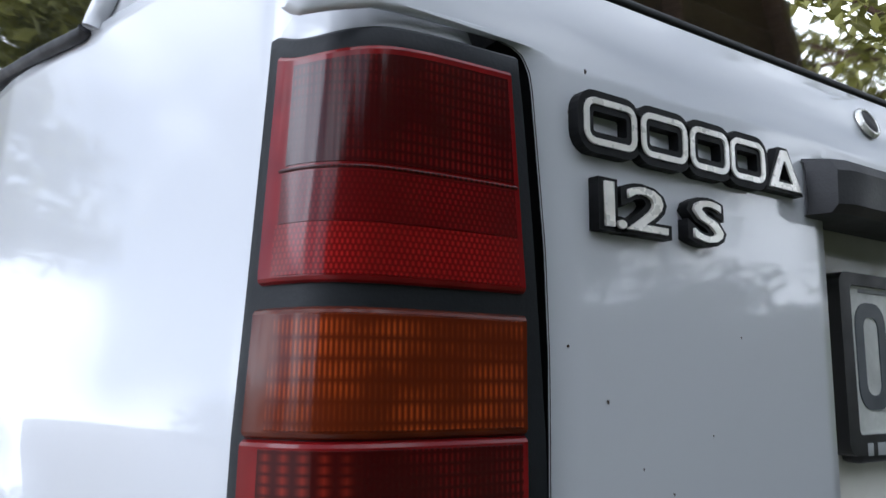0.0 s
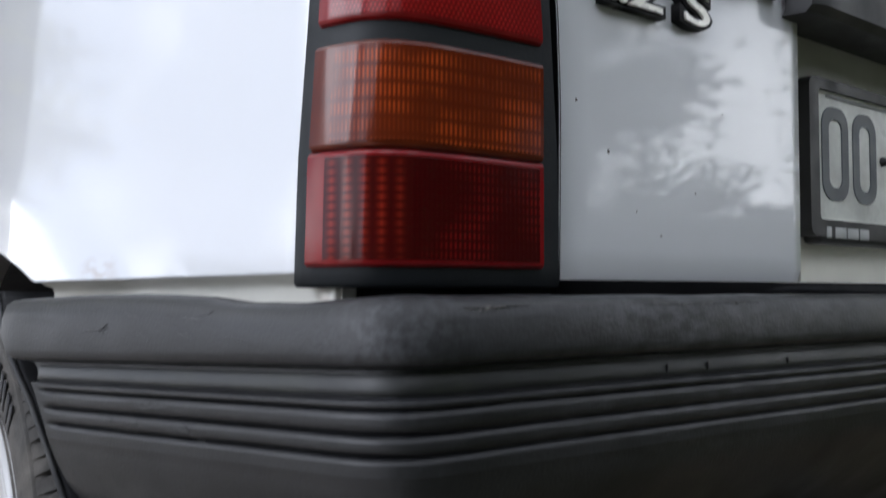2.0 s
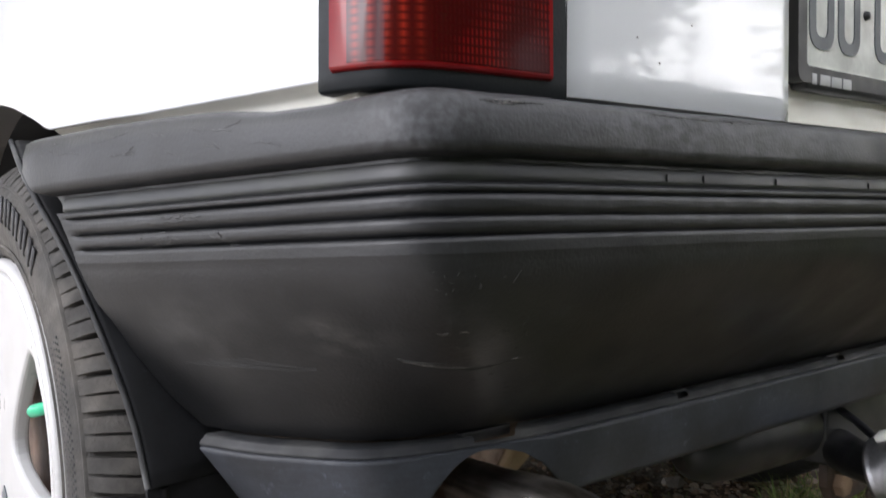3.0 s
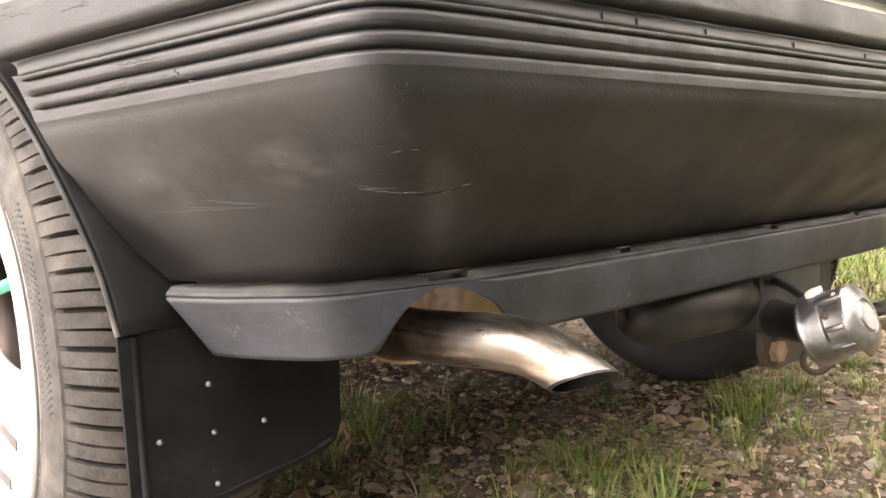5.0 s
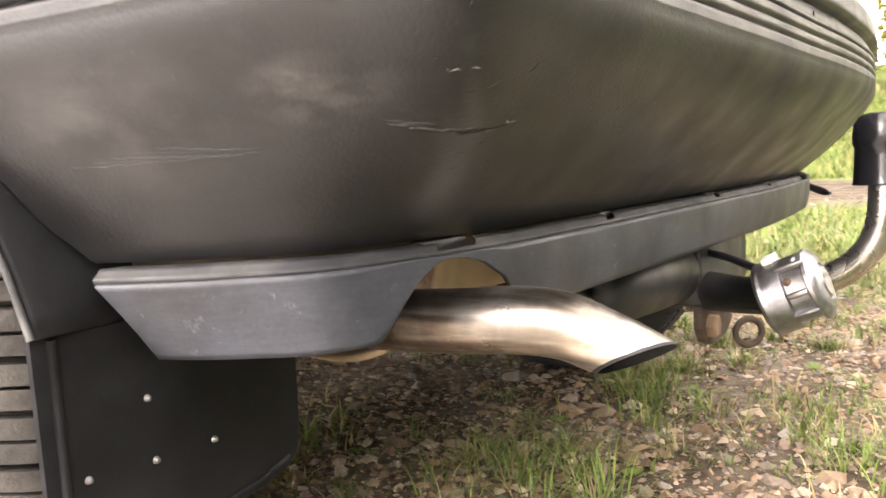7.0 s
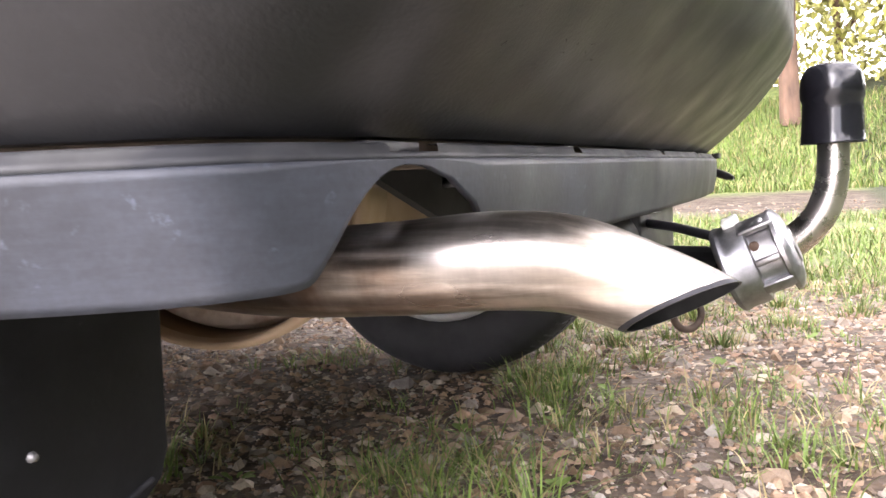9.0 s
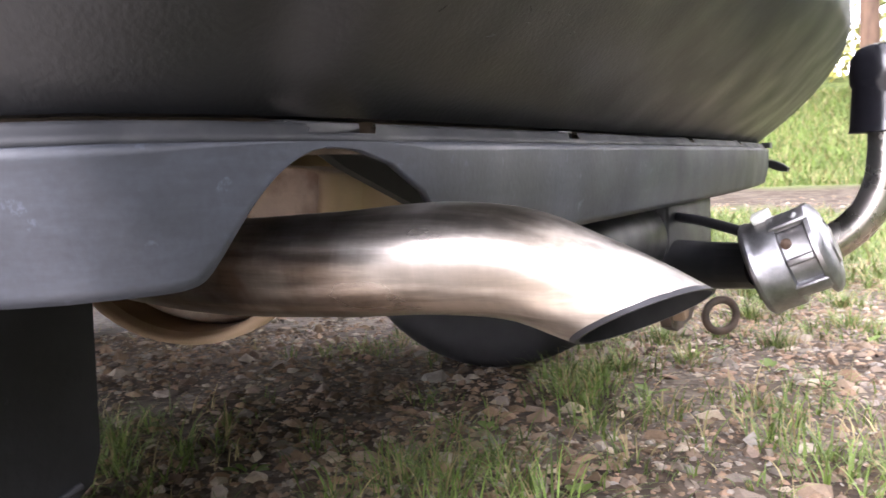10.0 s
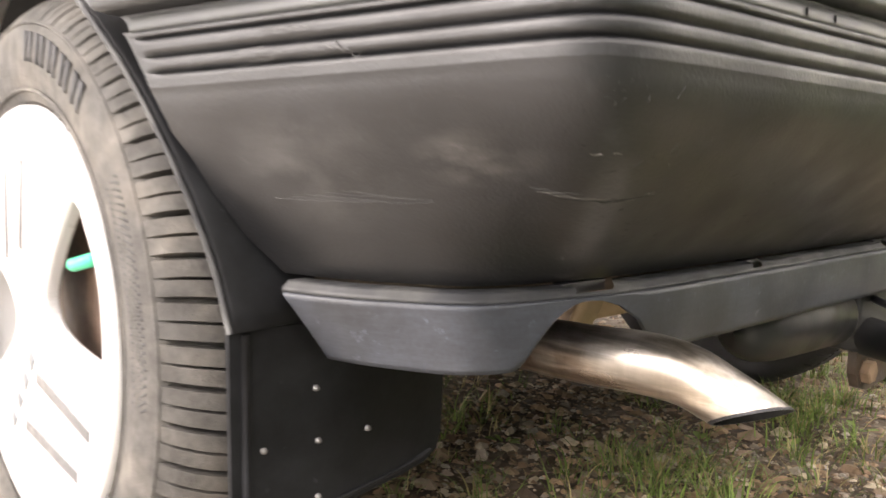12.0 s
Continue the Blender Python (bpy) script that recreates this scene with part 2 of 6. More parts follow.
def rub_mark(m, centre, radius, colour, amount, scale, stretch=(1, 1, 1)):
    """A rubbed, grainy mark of its own shape on a surface."""
    nt = m.node_tree
    n, l = nt.nodes, nt.links
    b = n["Principled BSDF"]
    old = b.inputs["Base Color"].links[0].from_socket
    co, mp, ds, mr, no, nr, mu, mx = (n.new(k) for k in ("ShaderNodeTexCoord", "ShaderNodeMapping", "ShaderNodeVectorMath", "ShaderNodeMapRange", "ShaderNodeTexNoise", "ShaderNodeMapRange", "ShaderNodeMath", "ShaderNodeMixRGB"))
    mp.inputs["Scale"].default_value = stretch
    ds.operation = "DISTANCE"
    ds.inputs[1].default_value = tuple(c * s for c, s in zip(centre, stretch))
    mr.inputs["From Min"].default_value, mr.inputs["From Max"].default_value = radius * 0.25, radius
    mr.inputs["To Min"].default_value, mr.inputs["To Max"].default_value = 1.0, 0.0
    no.inputs["Scale"].default_value, no.inputs["Detail"].default_value = scale, 6
    nr.inputs["From Min"].default_value, nr.inputs["From Max"].default_value = 0.40, 0.66
    nr.inputs["To Max"].default_value = amount
    mu.operation = "MULTIPLY"
    mx.inputs["Color2"].default_value = (*colour, 1)
    l.new(co.outputs["Object"], mp.inputs["Vector"]), l.new(mp.outputs["Vector"], ds.inputs[0]), l.new(ds.outputs["Value"], mr.inputs["Value"])
    l.new(mp.outputs["Vector"], no.inputs["Vector"]), l.new(no.outputs["Fac"], nr.inputs["Value"])
    l.new(mr.outputs["Result"], mu.inputs[0]), l.new(nr.outputs["Result"], mu.inputs[1]), l.new(mu.outputs["Value"], mx.inputs["Fac"])
    l.new(old, mx.inputs["Color1"]), l.new(mx.outputs["Color"], b.inputs["Base Color"])


rub_mark(PAINT_DULL, (0.183, 0.343, 0.532), 0.022, (0.20, 0.10, 0.03), 0.8, 60)
rub_mark(PAINT, (0.135, 0.565, 0.549), 0.030, (0.45, 0.36, 0.30), 0.6, 70, (1, 1, 2.2))
rub_mark(PLASTIC, (0.182, 0.290, 0.520), 0.050, (0.060, 0.062, 0.068), 0.45, 200)
rub_mark(PLASTIC, (0.40, 0.268, 0.528), 0.10, (0.075, 0.077, 0.082), 0.6, 150, (0.5, 1, 1))
rub_mark(PLASTIC, (0.165, 0.352, 0.407), 0.042, (0.085, 0.081, 0.077), 0.9, 34, (1, 1, 2.2))
rub_mark(PLASTIC, (0.226, 0.340, 0.357), 0.022, (0.07, 0.068, 0.066), 0.6, 40, (1, 1, 2))
rub_mark(PLASTIC, (0.125, 0.450, 0.395), 0.070, (0.055, 0.054, 0.053), 0.6, 26, (1, 1, 1.6))
weather(PLASTIC, 13, 0.74, 1.45, seed=3.1)
weather(PLASTIC, 9, 0.90, 1.14, (4, 4, 26), seed=1.7)
weather(PLASTIC, 70, 0.96, 1.8, x0=0.60, x1=0.74, seed=5.2)
weather(LIP, 16, 0.75, 1.6, seed=2.2)
weather(LIP, 12, 0.90, 1.15, (5, 5, 30), seed=4.4)
weather(LIP, 90, 0.96, 3.0, x0=0.62, x1=0.74, seed=6.1)
weather(FLAP, 20, 0.7, 1.8, seed=1.2)
weather(FLAP, 110, 0.95, 3.5, x0=0.64, x1=0.75, seed=2.9)
weather(TYRE, 60, 0.82, 1.25, seed=2.5)
rub_mark(STEEL, (0.322, 0.43, 0.268), 0.085, (0.17, 0.095, 0.05), 0.85, 40)
rub_mark(STEEL, (0.325, 0.455, 0.290), 0.085, (0.07, 0.055, 0.045), 0.5, 30)
rub_mark(STEEL, (0.334, 0.268, 0.262), 0.026, (0.07, 0.07, 0.08), 0.8, 70)
weather(STEEL, 6, 0.72, 1.2, (10, 1, 10), seed=1.5)
weather(STEEL, 7, 0.64, 1.14, (16, 1.2, 16), x0=0.44, x1=0.60, seed=3.3)
weather(STEEL, 14, 0.85, 1.12, (1, 5, 1), seed=7.5)
weather(PLATE, 24, 0.78, 1.08, seed=0.6)
weather(ALU, 45, 0.7, 1.2, seed=1.9)


def lens_material(name, bright, deep, cell, share, hexed=False):
    """Coloured lamp lens: glossy skin over a moulded grid of small cells, their glints painted in as brighter middles.
    """
    m = bpy.data.materials.new(name)
    m.use_nodes = True
    nt = m.node_tree
    n, l = nt.nodes, nt.links
    b = n["Principled BSDF"]
    b.inputs["Roughness"].default_value, b.inputs["Specular IOR Level"].default_value = 0.3, 0.04
    b.inputs["Coat Weight"].default_value, b.inputs["Coat Roughness"].default_value = 0.80, 0.11
    co = n.new("ShaderNodeTexCoord")
    sp = n.new("ShaderNodeSeparateXYZ")
    l.new(co.outputs["Object"], sp.inputs["Vector"])

    def math_node(op, v1, v2=None):
        x = n.new("ShaderNodeMath")
        x.operation = op
        for k, v in enumerate((v1, v2)):
            if v is None:
                continue
            if isinstance(v, (int, float)):
                x.inputs[k].default_value = v
            else:
                l.new(v, x.inputs[k])
        return x.outputs["Value"]

    along = math_node("SUBTRACT", sp.outputs["X"], sp.outputs["Y"])
    u = math_node("DIVIDE", along, cell[0])
    v = math_node("DIVIDE", sp.outputs["Z"], cell[1])
    if hexed:
        u = math_node("ADD", u, math_node("MULTIPLY", math_node("FLOOR", v), 0.5))
    pu = math_node("PINGPONG", u, 0.5)
    pv = math_node("PINGPONG", v, 0.5)
    cellv = math_node("MULTIPLY", math_node("POWER", math_node("MULTIPLY", pu, 2.0), 1.7), math_node("MINIMUM", math_node("MULTIPLY", pv, 3.5), 1.0))
    # uneven glow of the reflector behind, put into the colour
    no = n.new("ShaderNodeTexNoise")
    no.inputs["Scale"].default_value, no.inputs["Detail"].default_value = 26, 3
    l.new(co.outputs["Object"], no.inputs["Vector"])
    gl = n.new("ShaderNodeMapRange")
    gl.inputs["From Min"].default_value, gl.inputs["From Max"].default_value = 0.42, 0.66
    l.new(no.outputs["Fac"], gl.inputs["Value"])
    fac = math_node("MULTIPLY", cellv, math_node("ADD", math_node("MULTIPLY", gl.outputs["Result"], 1 - share), share))
    mx = n.new("ShaderNodeMixRGB")
    mx.inputs["Color1"].default_value, mx.inputs["Color2"].default_value = (*deep, 1), (*bright, 1)
    l.new(fac, mx.inputs["Fac"])
    l.new(mx.outputs["Color"], b.inputs["Base Color"])
    bp = n.new("ShaderNodeBump")
    bp.inputs["Strength"].default_value, bp.inputs["Distance"].default_value = 0.25, 0.0004
    l.new(cellv, bp.inputs["Height"])
    l.new(bp.outputs["Normal"], b.inputs["Normal"])
    return m


RED = lens_material("red_lens", (0.20, 0.007, 0.007), (0.040, 0.0012, 0.0016), (0.0030, 0.0048), 0.06)
RED_HEX = lens_material("red_lens_honeycomb", (0.27, 0.007, 0.008), (0.085, 0.0025, 0.003), (0.0030, 0.0026), 0.3, True)
RED_DEEP = lens_material("red_lens_reflector", (0.50, 0.015, 0.013), (0.14, 0.004, 0.004), (0.0030, 0.0026), 0.45, True)
RED_RIM = lens_material("red_lens_rim", (0.24, 0.008, 0.009), (0.17, 0.005, 0.006), (0.03, 0.03), 0.6)
RED_BARS = lens_material("red_lens_bars", (0.24, 0.018, 0.008), (0.045, 0.002, 0.002), (0.012, 0.0042), 0.3)
AMBER = lens_material("amber_lens", (0.60, 0.092, 0.012), (0.100, 0.014, 0.0032), (0.0030, 0.0085), 0.10)
AMBER_RIM = lens_material("amber_lens_rim", (0.14, 0.022, 0.004), (0.09, 0.013, 0.003), (0.03, 0.03), 0.6)


def glass_material():
    m = bpy.data.materials.new("dark_glass")
    m.use_nodes = True
    b = m.node_tree.nodes["Principled BSDF"]
    b.inputs["Base Color"].default_value = (0.012, 0.014, 0.012, 1)
    b.inputs["Roughness"].default_value = 0.04
    b.inputs["Coat Weight"].default_value = 1.0
    return m


GLASS = glass_material()


def ground_material():
    m = bpy.data.materials.new("gravel_and_soil")
    m.use_nodes = True
    nt = m.node_tree
    n, l = nt.nodes, nt.links
    b = n["Principled BSDF"]
    b.inputs["Roughness"].default_value = 0.92
    co = n.new("ShaderNodeTexCoord")

    def tex(kind, sc, det=6):
        t = n.new(kind)
        t.inputs["Scale"].default_value = sc
        if kind == "ShaderNodeTexNoise":
            t.inputs["Detail"].default_value = det
        l.new(co.outputs["Object"], t.inputs["Vector"])
        return t

    def ramp(fac, stops):
        r = n.new("ShaderNodeValToRGB")
        el = r.color_ramp.elements
        while len(el) < len(stops):
            el.new(0.5)
        for k, (p, c) in zip(el, stops):
            k.position, k.color = p, (*c, 1)
        l.new(fac, r.inputs["Fac"])
        return r.outputs["Color"]

    def mix(f, c1, c2):
        x = n.new("ShaderNodeMixRGB")
        l.new(f, x.inputs["Fac"]), l.new(c1, x.inputs["Color1"]), l.new(c2, x.inputs["Color2"])
        return x.outputs["Color"]

    soil = ramp(tex("ShaderNodeTexNoise", 35, 8).outputs["Fac"], [(0.3, (0.018, 0.012, 0.007)), (0.55, (0.056, 0.036, 0.021)), (0.75, (0.125, 0.087, 0.052))])
    peb = tex("ShaderNodeTexVoronoi", 75)
    pebble = ramp(peb.outputs["Color"], [(0.0, (0.045, 0.034, 0.024)), (0.5, (0.11, 0.084, 0.06)), (1.0, (0.20, 0.16, 0.125))])
    near = mix(ramp(tex("ShaderNodeTexNoise", 5, 6).outputs["Fac"], [(0.42, (0, 0, 0)), (0.58, (1, 1, 1))]), soil, pebble)
    green = ramp(tex("ShaderNodeTexNoise", 12, 8).outputs["Fac"], [(0.3, (0.06, 0.085, 0.02)), (0.7, (0.20, 0.25, 0.07))])
    # the grassy verge beyond the track
    sep = n.new("ShaderNodeSeparateXYZ")
    l.new(co.outputs["Object"], sep.inputs["Vector"])
    wob = tex("ShaderNodeTexNoise", 1.2, 5)
    add = n.new("ShaderNodeMath")
    add.operation = "MULTIPLY_ADD"
    add.inputs[1].default_value = 2.2
    l.new(wob.outputs["Fac"], add.inputs[0]), l.new(sep.outputs["X"], add.inputs[2])
    mr = n.new("ShaderNodeMapRange")
    mr.inputs["From Min"].default_value, mr.inputs["From Max"].default_value = 10.0, 11.0
    l.new(add.outputs["Value"], mr.inputs["Value"])
    mr2 = n.new("ShaderNodeMapRange")
    mr2.inputs["From Min"].default_value, mr2.inputs["From Max"].default_value = 3.2, 4.4
    l.new(add.outputs["Value"], mr2.inputs["Value"])
    mr3 = n.new("ShaderNodeMapRange")
    mr3.inputs["From Min"].default_value, mr3.inputs["From Max"].default_value = 6.0, 7.0
    mr3.inputs["To Min"].default_value, mr3.inputs["To Max"].default_value = 0.8, 0.0
    l.new(add.outputs["Value"], mr3.inputs["Value"])
    mm = n.new("ShaderNodeMath")
    mm.operation = "MULTIPLY"
    l.new(mr2.outputs["Result"], mm.inputs[0]), l.new(mr3.outputs["Result"], mm.inputs[1])
    mxx = n.new("ShaderNodeMath")
    mxx.operation = "MAXIMUM"
    l.new(mm.outputs["Value"], mxx.inputs[0]), l.new(mr.outputs["Result"], mxx.inputs[1])
    # unseen ground behind the car, darkened to keep light off the bumper's rear
    shade_ground = ramp(tex("ShaderNodeTexNoise", 18, 8).outputs["Fac"], [(0.3, (0.018, 0.022, 0.008)), (0.7, (0.05, 0.058, 0.022))])

    def band(out, lo, hi, wobble):
        q = n.new("ShaderNodeMath")
        q.operation = "MULTIPLY_ADD"
        q.inputs[1].default_value = wobble
        l.new(wob.outputs["Fac"], q.inputs[0]), l.new(out, q.inputs[2])
        r = n.new("ShaderNodeMapRange")
        r.inputs["From Min"].default_value, r.inputs["From Max"].default_value = lo, hi
        r.inputs["To Min"].default_value, r.inputs["To Max"].default_value = 1.0, 0.0
        l.new(q.outputs["Value"], r.inputs["Value"])
        return r.outputs["Result"]

    # it ends along a slanting line towards the car's left
    dot = n.new("ShaderNodeVectorMath")
    dot.operation = "DOT_PRODUCT"
    dot.inputs[1].default_value = (-0.545, 0.839, 0.0)
    l.new(co.outputs["Object"], dot.inputs[0])
    tm = n.new("ShaderNodeMath")
    tm.operation = "MULTIPLY"
    l.new(band(sep.outputs["Y"], 0.10, 0.25, 0.4), tm.inputs[0]), l.new(band(dot.outputs["Value"], 0.10, 0.26, 0.3), tm.inputs[1])
    # and this painted shade reaches in under the bumper
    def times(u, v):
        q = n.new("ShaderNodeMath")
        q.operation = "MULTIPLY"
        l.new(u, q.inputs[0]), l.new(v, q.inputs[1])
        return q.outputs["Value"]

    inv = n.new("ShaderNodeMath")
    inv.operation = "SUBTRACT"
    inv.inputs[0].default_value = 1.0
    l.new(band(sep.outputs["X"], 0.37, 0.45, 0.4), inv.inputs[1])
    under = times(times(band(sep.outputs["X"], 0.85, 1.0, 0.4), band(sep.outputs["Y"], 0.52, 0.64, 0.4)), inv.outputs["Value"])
    shade_mask = n.new("ShaderNodeMath")
    shade_mask.operation = "MAXIMUM"
    l.new(tm.outputs["Value"], shade_mask.inputs[0]), l.new(under, shade_mask.inputs[1])
    # unseen gravel left of the car, made pale to throw light on its bumper
    pale = ramp(peb.outputs["Color"], [(0.0, (0.30, 0.275, 0.245)), (0.5, (0.42, 0.39, 0.35)), (1.0, (0.52, 0.485, 0.44))])
    l.new(mix(shade_mask.outputs["Value"], mix(band(sep.outputs["X"], 0.30, 0.45, 0.5), mix(mxx.outputs["Value"], near, green), pale), shade_ground), b.inputs["Base Color"])
    bp = n.new("ShaderNodeBump")
    bp.inputs["Strength"].default_value, bp.inputs["Distance"].default_value = 0.4, 0.006
    l.new(peb.outputs["Distance"], bp.inputs["Height"])
    l.new(bp.outputs["Normal"], b.inputs["Normal"])
    return m


GROUND = ground_material()


def stone_colours():
    """Each stone has its own tone: dusty tan, grey, bluish, pinkish or dark."""
    n, l = STONE.node_tree.nodes, STONE.node_tree.links
    b = n["Principled BSDF"]
    old = b.inputs["Base Color"].links[0].from_socket
    g, r, mx = (n.new(k) for k in ("ShaderNodeNewGeometry", "ShaderNodeValToRGB", "ShaderNodeMixRGB"))
    el = r.color_ramp.elements
    stops = [(0.0, (0.065, 0.046, 0.031)), (0.14, (0.155, 0.105, 0.065)), (0.30, (0.232, 0.159, 0.099)), (0.46, (0.172, 0.150, 0.129)), (0.58, (0.318, 0.224, 0.142)), (0.72, (0.284, 0.181, 0.120)), (0.84, (0.284, 0.258, 0.224)), (1.0, (0.447, 0.361, 0.258))]
    while len(el) < len(stops):
        el.new(0.5)
    for k, (p, c) in zip(el, stops):
        k.position, k.color = p, (*c, 1)
    mx.blend_type, mx.inputs["Fac"].default_value = "MULTIPLY", 1
    l.new(g.outputs["Random Per Island"], r.inputs["Fac"]), l.new(r.outputs["Color"], mx.inputs["Color1"]), l.new(old, mx.inputs["Color2"])
    l.new(mx.outputs["Color"], b.inputs["Base Color"])


stone_colours()


# ---- mesh helpers ----
def part(name, bm, mat, parent=None, label="", smooth=True):
    """Links a bmesh (or mesh) as one object under its thing."""
    me = bm
    if isinstance(bm, bmesh.types.BMesh):
        me = bpy.data.meshes.new(name)
        bm.normal_update()
        bm.to_mesh(me)
        bm.free()
    if smooth:
        me.polygons.foreach_set("use_smooth", [True] * len(me.polygons))
    me.materials.clear()
    me.materials.append(mat)
    ob = new(name, me)
    ob.parent = parent
    if label:
        tagged(ob, label)
    return ob


def thing(name, label, category, group="", kind=""):
    ob = new(name)
    ob.empty_display_size = 0.1
    return tagged(ob, label, category, group, kind)


def sheet(rows, close_u=False, close_v=False):
    """A bmesh from a grid of points."""
    bm = bmesh.new()
    vs = [[bm.verts.new(p) for p in r] for r in rows]
    nr, nc = len(rows), len(rows[0])
    for i in range(nr if close_v else nr - 1):
        for j in range(nc if close_u else nc - 1):
            q = [vs[i][j], vs[i][(j + 1) % nc], vs[(i + 1) % nr][(j + 1) % nc], vs[(i + 1) % nr][j]]
            if len(set(q)) == 4:
                bm.faces.new(q)
    return bm


def box(x0, x1, y0, y1, z0, z1, bevel=0.0, segs=2):
    bm = bmesh.new()
    bmesh.ops.create_cube(bm, size=1)
    for v in bm.verts:
        v.co = Vector((x0 + (v.co.x + 0.5) * (x1 - x0), y0 + (v.co.y + 0.5) * (y1 - y0), z0 + (v.co.z + 0.5) * (z1 - z0)))
    if bevel:
        bmesh.ops.bevel(bm, geom=bm.edges[:], offset=bevel, segments=segs, affect="EDGES", profile=0.5)
    return bm


def join(*bms):
    """Merges bmeshes into the first."""
    out = bms[0]
    for b in bms[1:]:
        me = bpy.data.meshes.new("tmp")
        b.to_mesh(me)
        b.free()
        out.from_mesh(me)
        bpy.data.meshes.remove(me)
    return out


def spline(pts, n):
    """Catmull-Rom through pts, resampled to n points of even spacing."""
    p = np.array(pts, float)
    q = np.vstack([2 * p[0] - p[1], p, 2 * p[-1] - p[-2]])
    fine = []
    for i in range(len(p) - 1):
        a0, a1, a2, a3 = q[i:i + 4]
        for t in np.linspace(0, 1, 24, endpoint=False):
            fine.append(0.5 * (2 * a1 + (a2 - a0) * t + (2 * a0 - 5 * a1 + 4 * a2 - a3) * t * t + (3 * a1 - a0 - 3 * a2 + a3) * t ** 3))
    fine = np.array(fine + [p[-1]])
    d = np.concatenate([[0], np.cumsum(np.linalg.norm(np.diff(fine, axis=0), axis=1))])
    s = np.linspace(0, d[-1], n)
    return np.column_stack([np.interp(s, d, fine[:, k]) for k in range(p.shape[1])])


def tube(path, radius, segs=20, cap=True):
    """A round bar along a path; radius is a number or one for each point."""
    p = [Vector(v) for v in path]
    r = [float(v) for v in radius] if hasattr(radius, "__len__") else [radius] * len(p)
    rows, up = [], None
    for i, c in enumerate(p):
        d = (p[min(i + 1, len(p) - 1)] - p[max(i - 1, 0)]).normalized()
        if up is None:
            up = d.orthogonal().normalized()
        up = (up - d * up.dot(d)).normalized()
        side = d.cross(up)
        rows.append([c + r[i] * (math.cos(k) * up + math.sin(k) * side) for k in (2 * math.pi * j / segs for j in range(segs))])
    bm = sheet(rows, close_u=True)
    if cap:
        bm.verts.ensure_lookup_table()
        bm.faces.new([bm.verts[j] for j in range(segs)])
        bm.faces.new([bm.verts[len(bm.verts) - 1 - j] for j in range(segs)])
    return bm


def revolve(profile, m, segs=40):
    """Profile of (radius, height) turned about the local z axis and posed by m."""
    rows = [[m @ Vector((r * math.cos(k), r * math.sin(k), h)) for k in (2 * math.pi * j / segs for j in range(segs))] for r, h in profile]
    return sheet(rows, close_u=True)


def prism(poly, y0, y1):
    """A flat x-z outline given thickness along y."""
    bm = bmesh.new()
    f = bm.faces.new([bm.verts.new((x, y0, z)) for x, z in poly])
    r = bmesh.ops.extrude_face_region(bm, geom=[f])
    for v in r["geom"]:
        if isinstance(v, bmesh.types.BMVert):
            v.co.y = y1
    bmesh.ops.recalc_face_normals(bm, faces=bm.faces[:])
    return bm


def thicken(ob, d, offset=-1):
    s = ob.modifiers.new("thickness", "SOLIDIFY")
    s.thickness, s.offset = d, offset
    return ob


def sharp(ob, deg=35):
    me = ob.data
    me.set_sharp_from_angle(angle=radians(deg))
    return ob


# ---- ground ----
XC = 0.855   # the car's middle


def lie(x, y):
    """Height of the ground."""
    z = 0.010 * noise.noise(Vector((x * 2.1, y * 2.1, 0))) + 0.004 * noise.noise(Vector((x * 9, y * 9, 3)))
    far = max(0.0, x - 10.5)
    return z + min(far * 0.32, 1.6) * (1 if x > 10.5 else 0)


def build_ground():
    xs = np.concatenate([[-600, -150, -50, -20, -8, -4, -2.5], np.linspace(-1.5, 4, 111), np.linspace(4.2, 16, 50), [18, 22, 30, 60, 200, 700]])
    ys = np.concatenate([[-600, -150, -50, -20, -8, -4, -2.5], np.linspace(-1.5, 3.5, 101), np.linspace(3.8, 14, 30), [18, 30, 60, 200, 700]])
    ob = part("ground", sheet([[(x, y, lie(x, y)) for x in xs] for y in ys]), GROUND)
    bpy.context.view_layer.update()
    return tagged(ob, "gravelly track soil with sparse grass", "ground", kind="structure")


build_ground()


# ---- the car ----
from mathutils.bvhtree import BVHTree

car = thing("car", "white small hatchback with faded black bumper, parked on gravel", "car")

# plan outlines of the left half, from the wheel arch to the middle
OUTER = [(0.062, 0.72), (0.072, 0.66), (0.080, 0.605), (0.094, 0.545), (0.119, 0.453), (0.1435, 0.367), (0.1545, 0.327), (0.1615, 0.303), (0.1685, 0.2895), (0.181, 0.2785), (0.203, 0.2735),
         (0.25, 0.2720), (0.37, 0.270), (0.60, 0.265), (XC, 0.263)]
LOWER = [(0.118, 0.64), (0.130, 0.60), (0.142, 0.56), (0.158, 0.51), (0.178, 0.462), (0.203, 0.424), (0.213, 0.411), (0.225, 0.401), (0.250, 0.390), (0.28, 0.3825),
         (0.32, 0.376), (0.39, 0.371), (0.60, 0.368), (XC, 0.366)]
OUTER_S, LOWER_S = spline(OUTER, 600), spline(LOWER, 600)


def bumper_end(z):
    """How far forward the bumper reaches at a height: it is cut away round the wheel."""
    return float(np.interp(z, [0.333, 0.362, 0.391, 0.418, 0.436, 0.454, 0.476, 0.489, 0.4945, 0.507, 0.526, 0.536], [0.5115, 0.526, 0.5335, 0.540, 0.545, 0.555, 0.570, 0.584, 0.5965, 0.613, 0.6165, 0.612]))


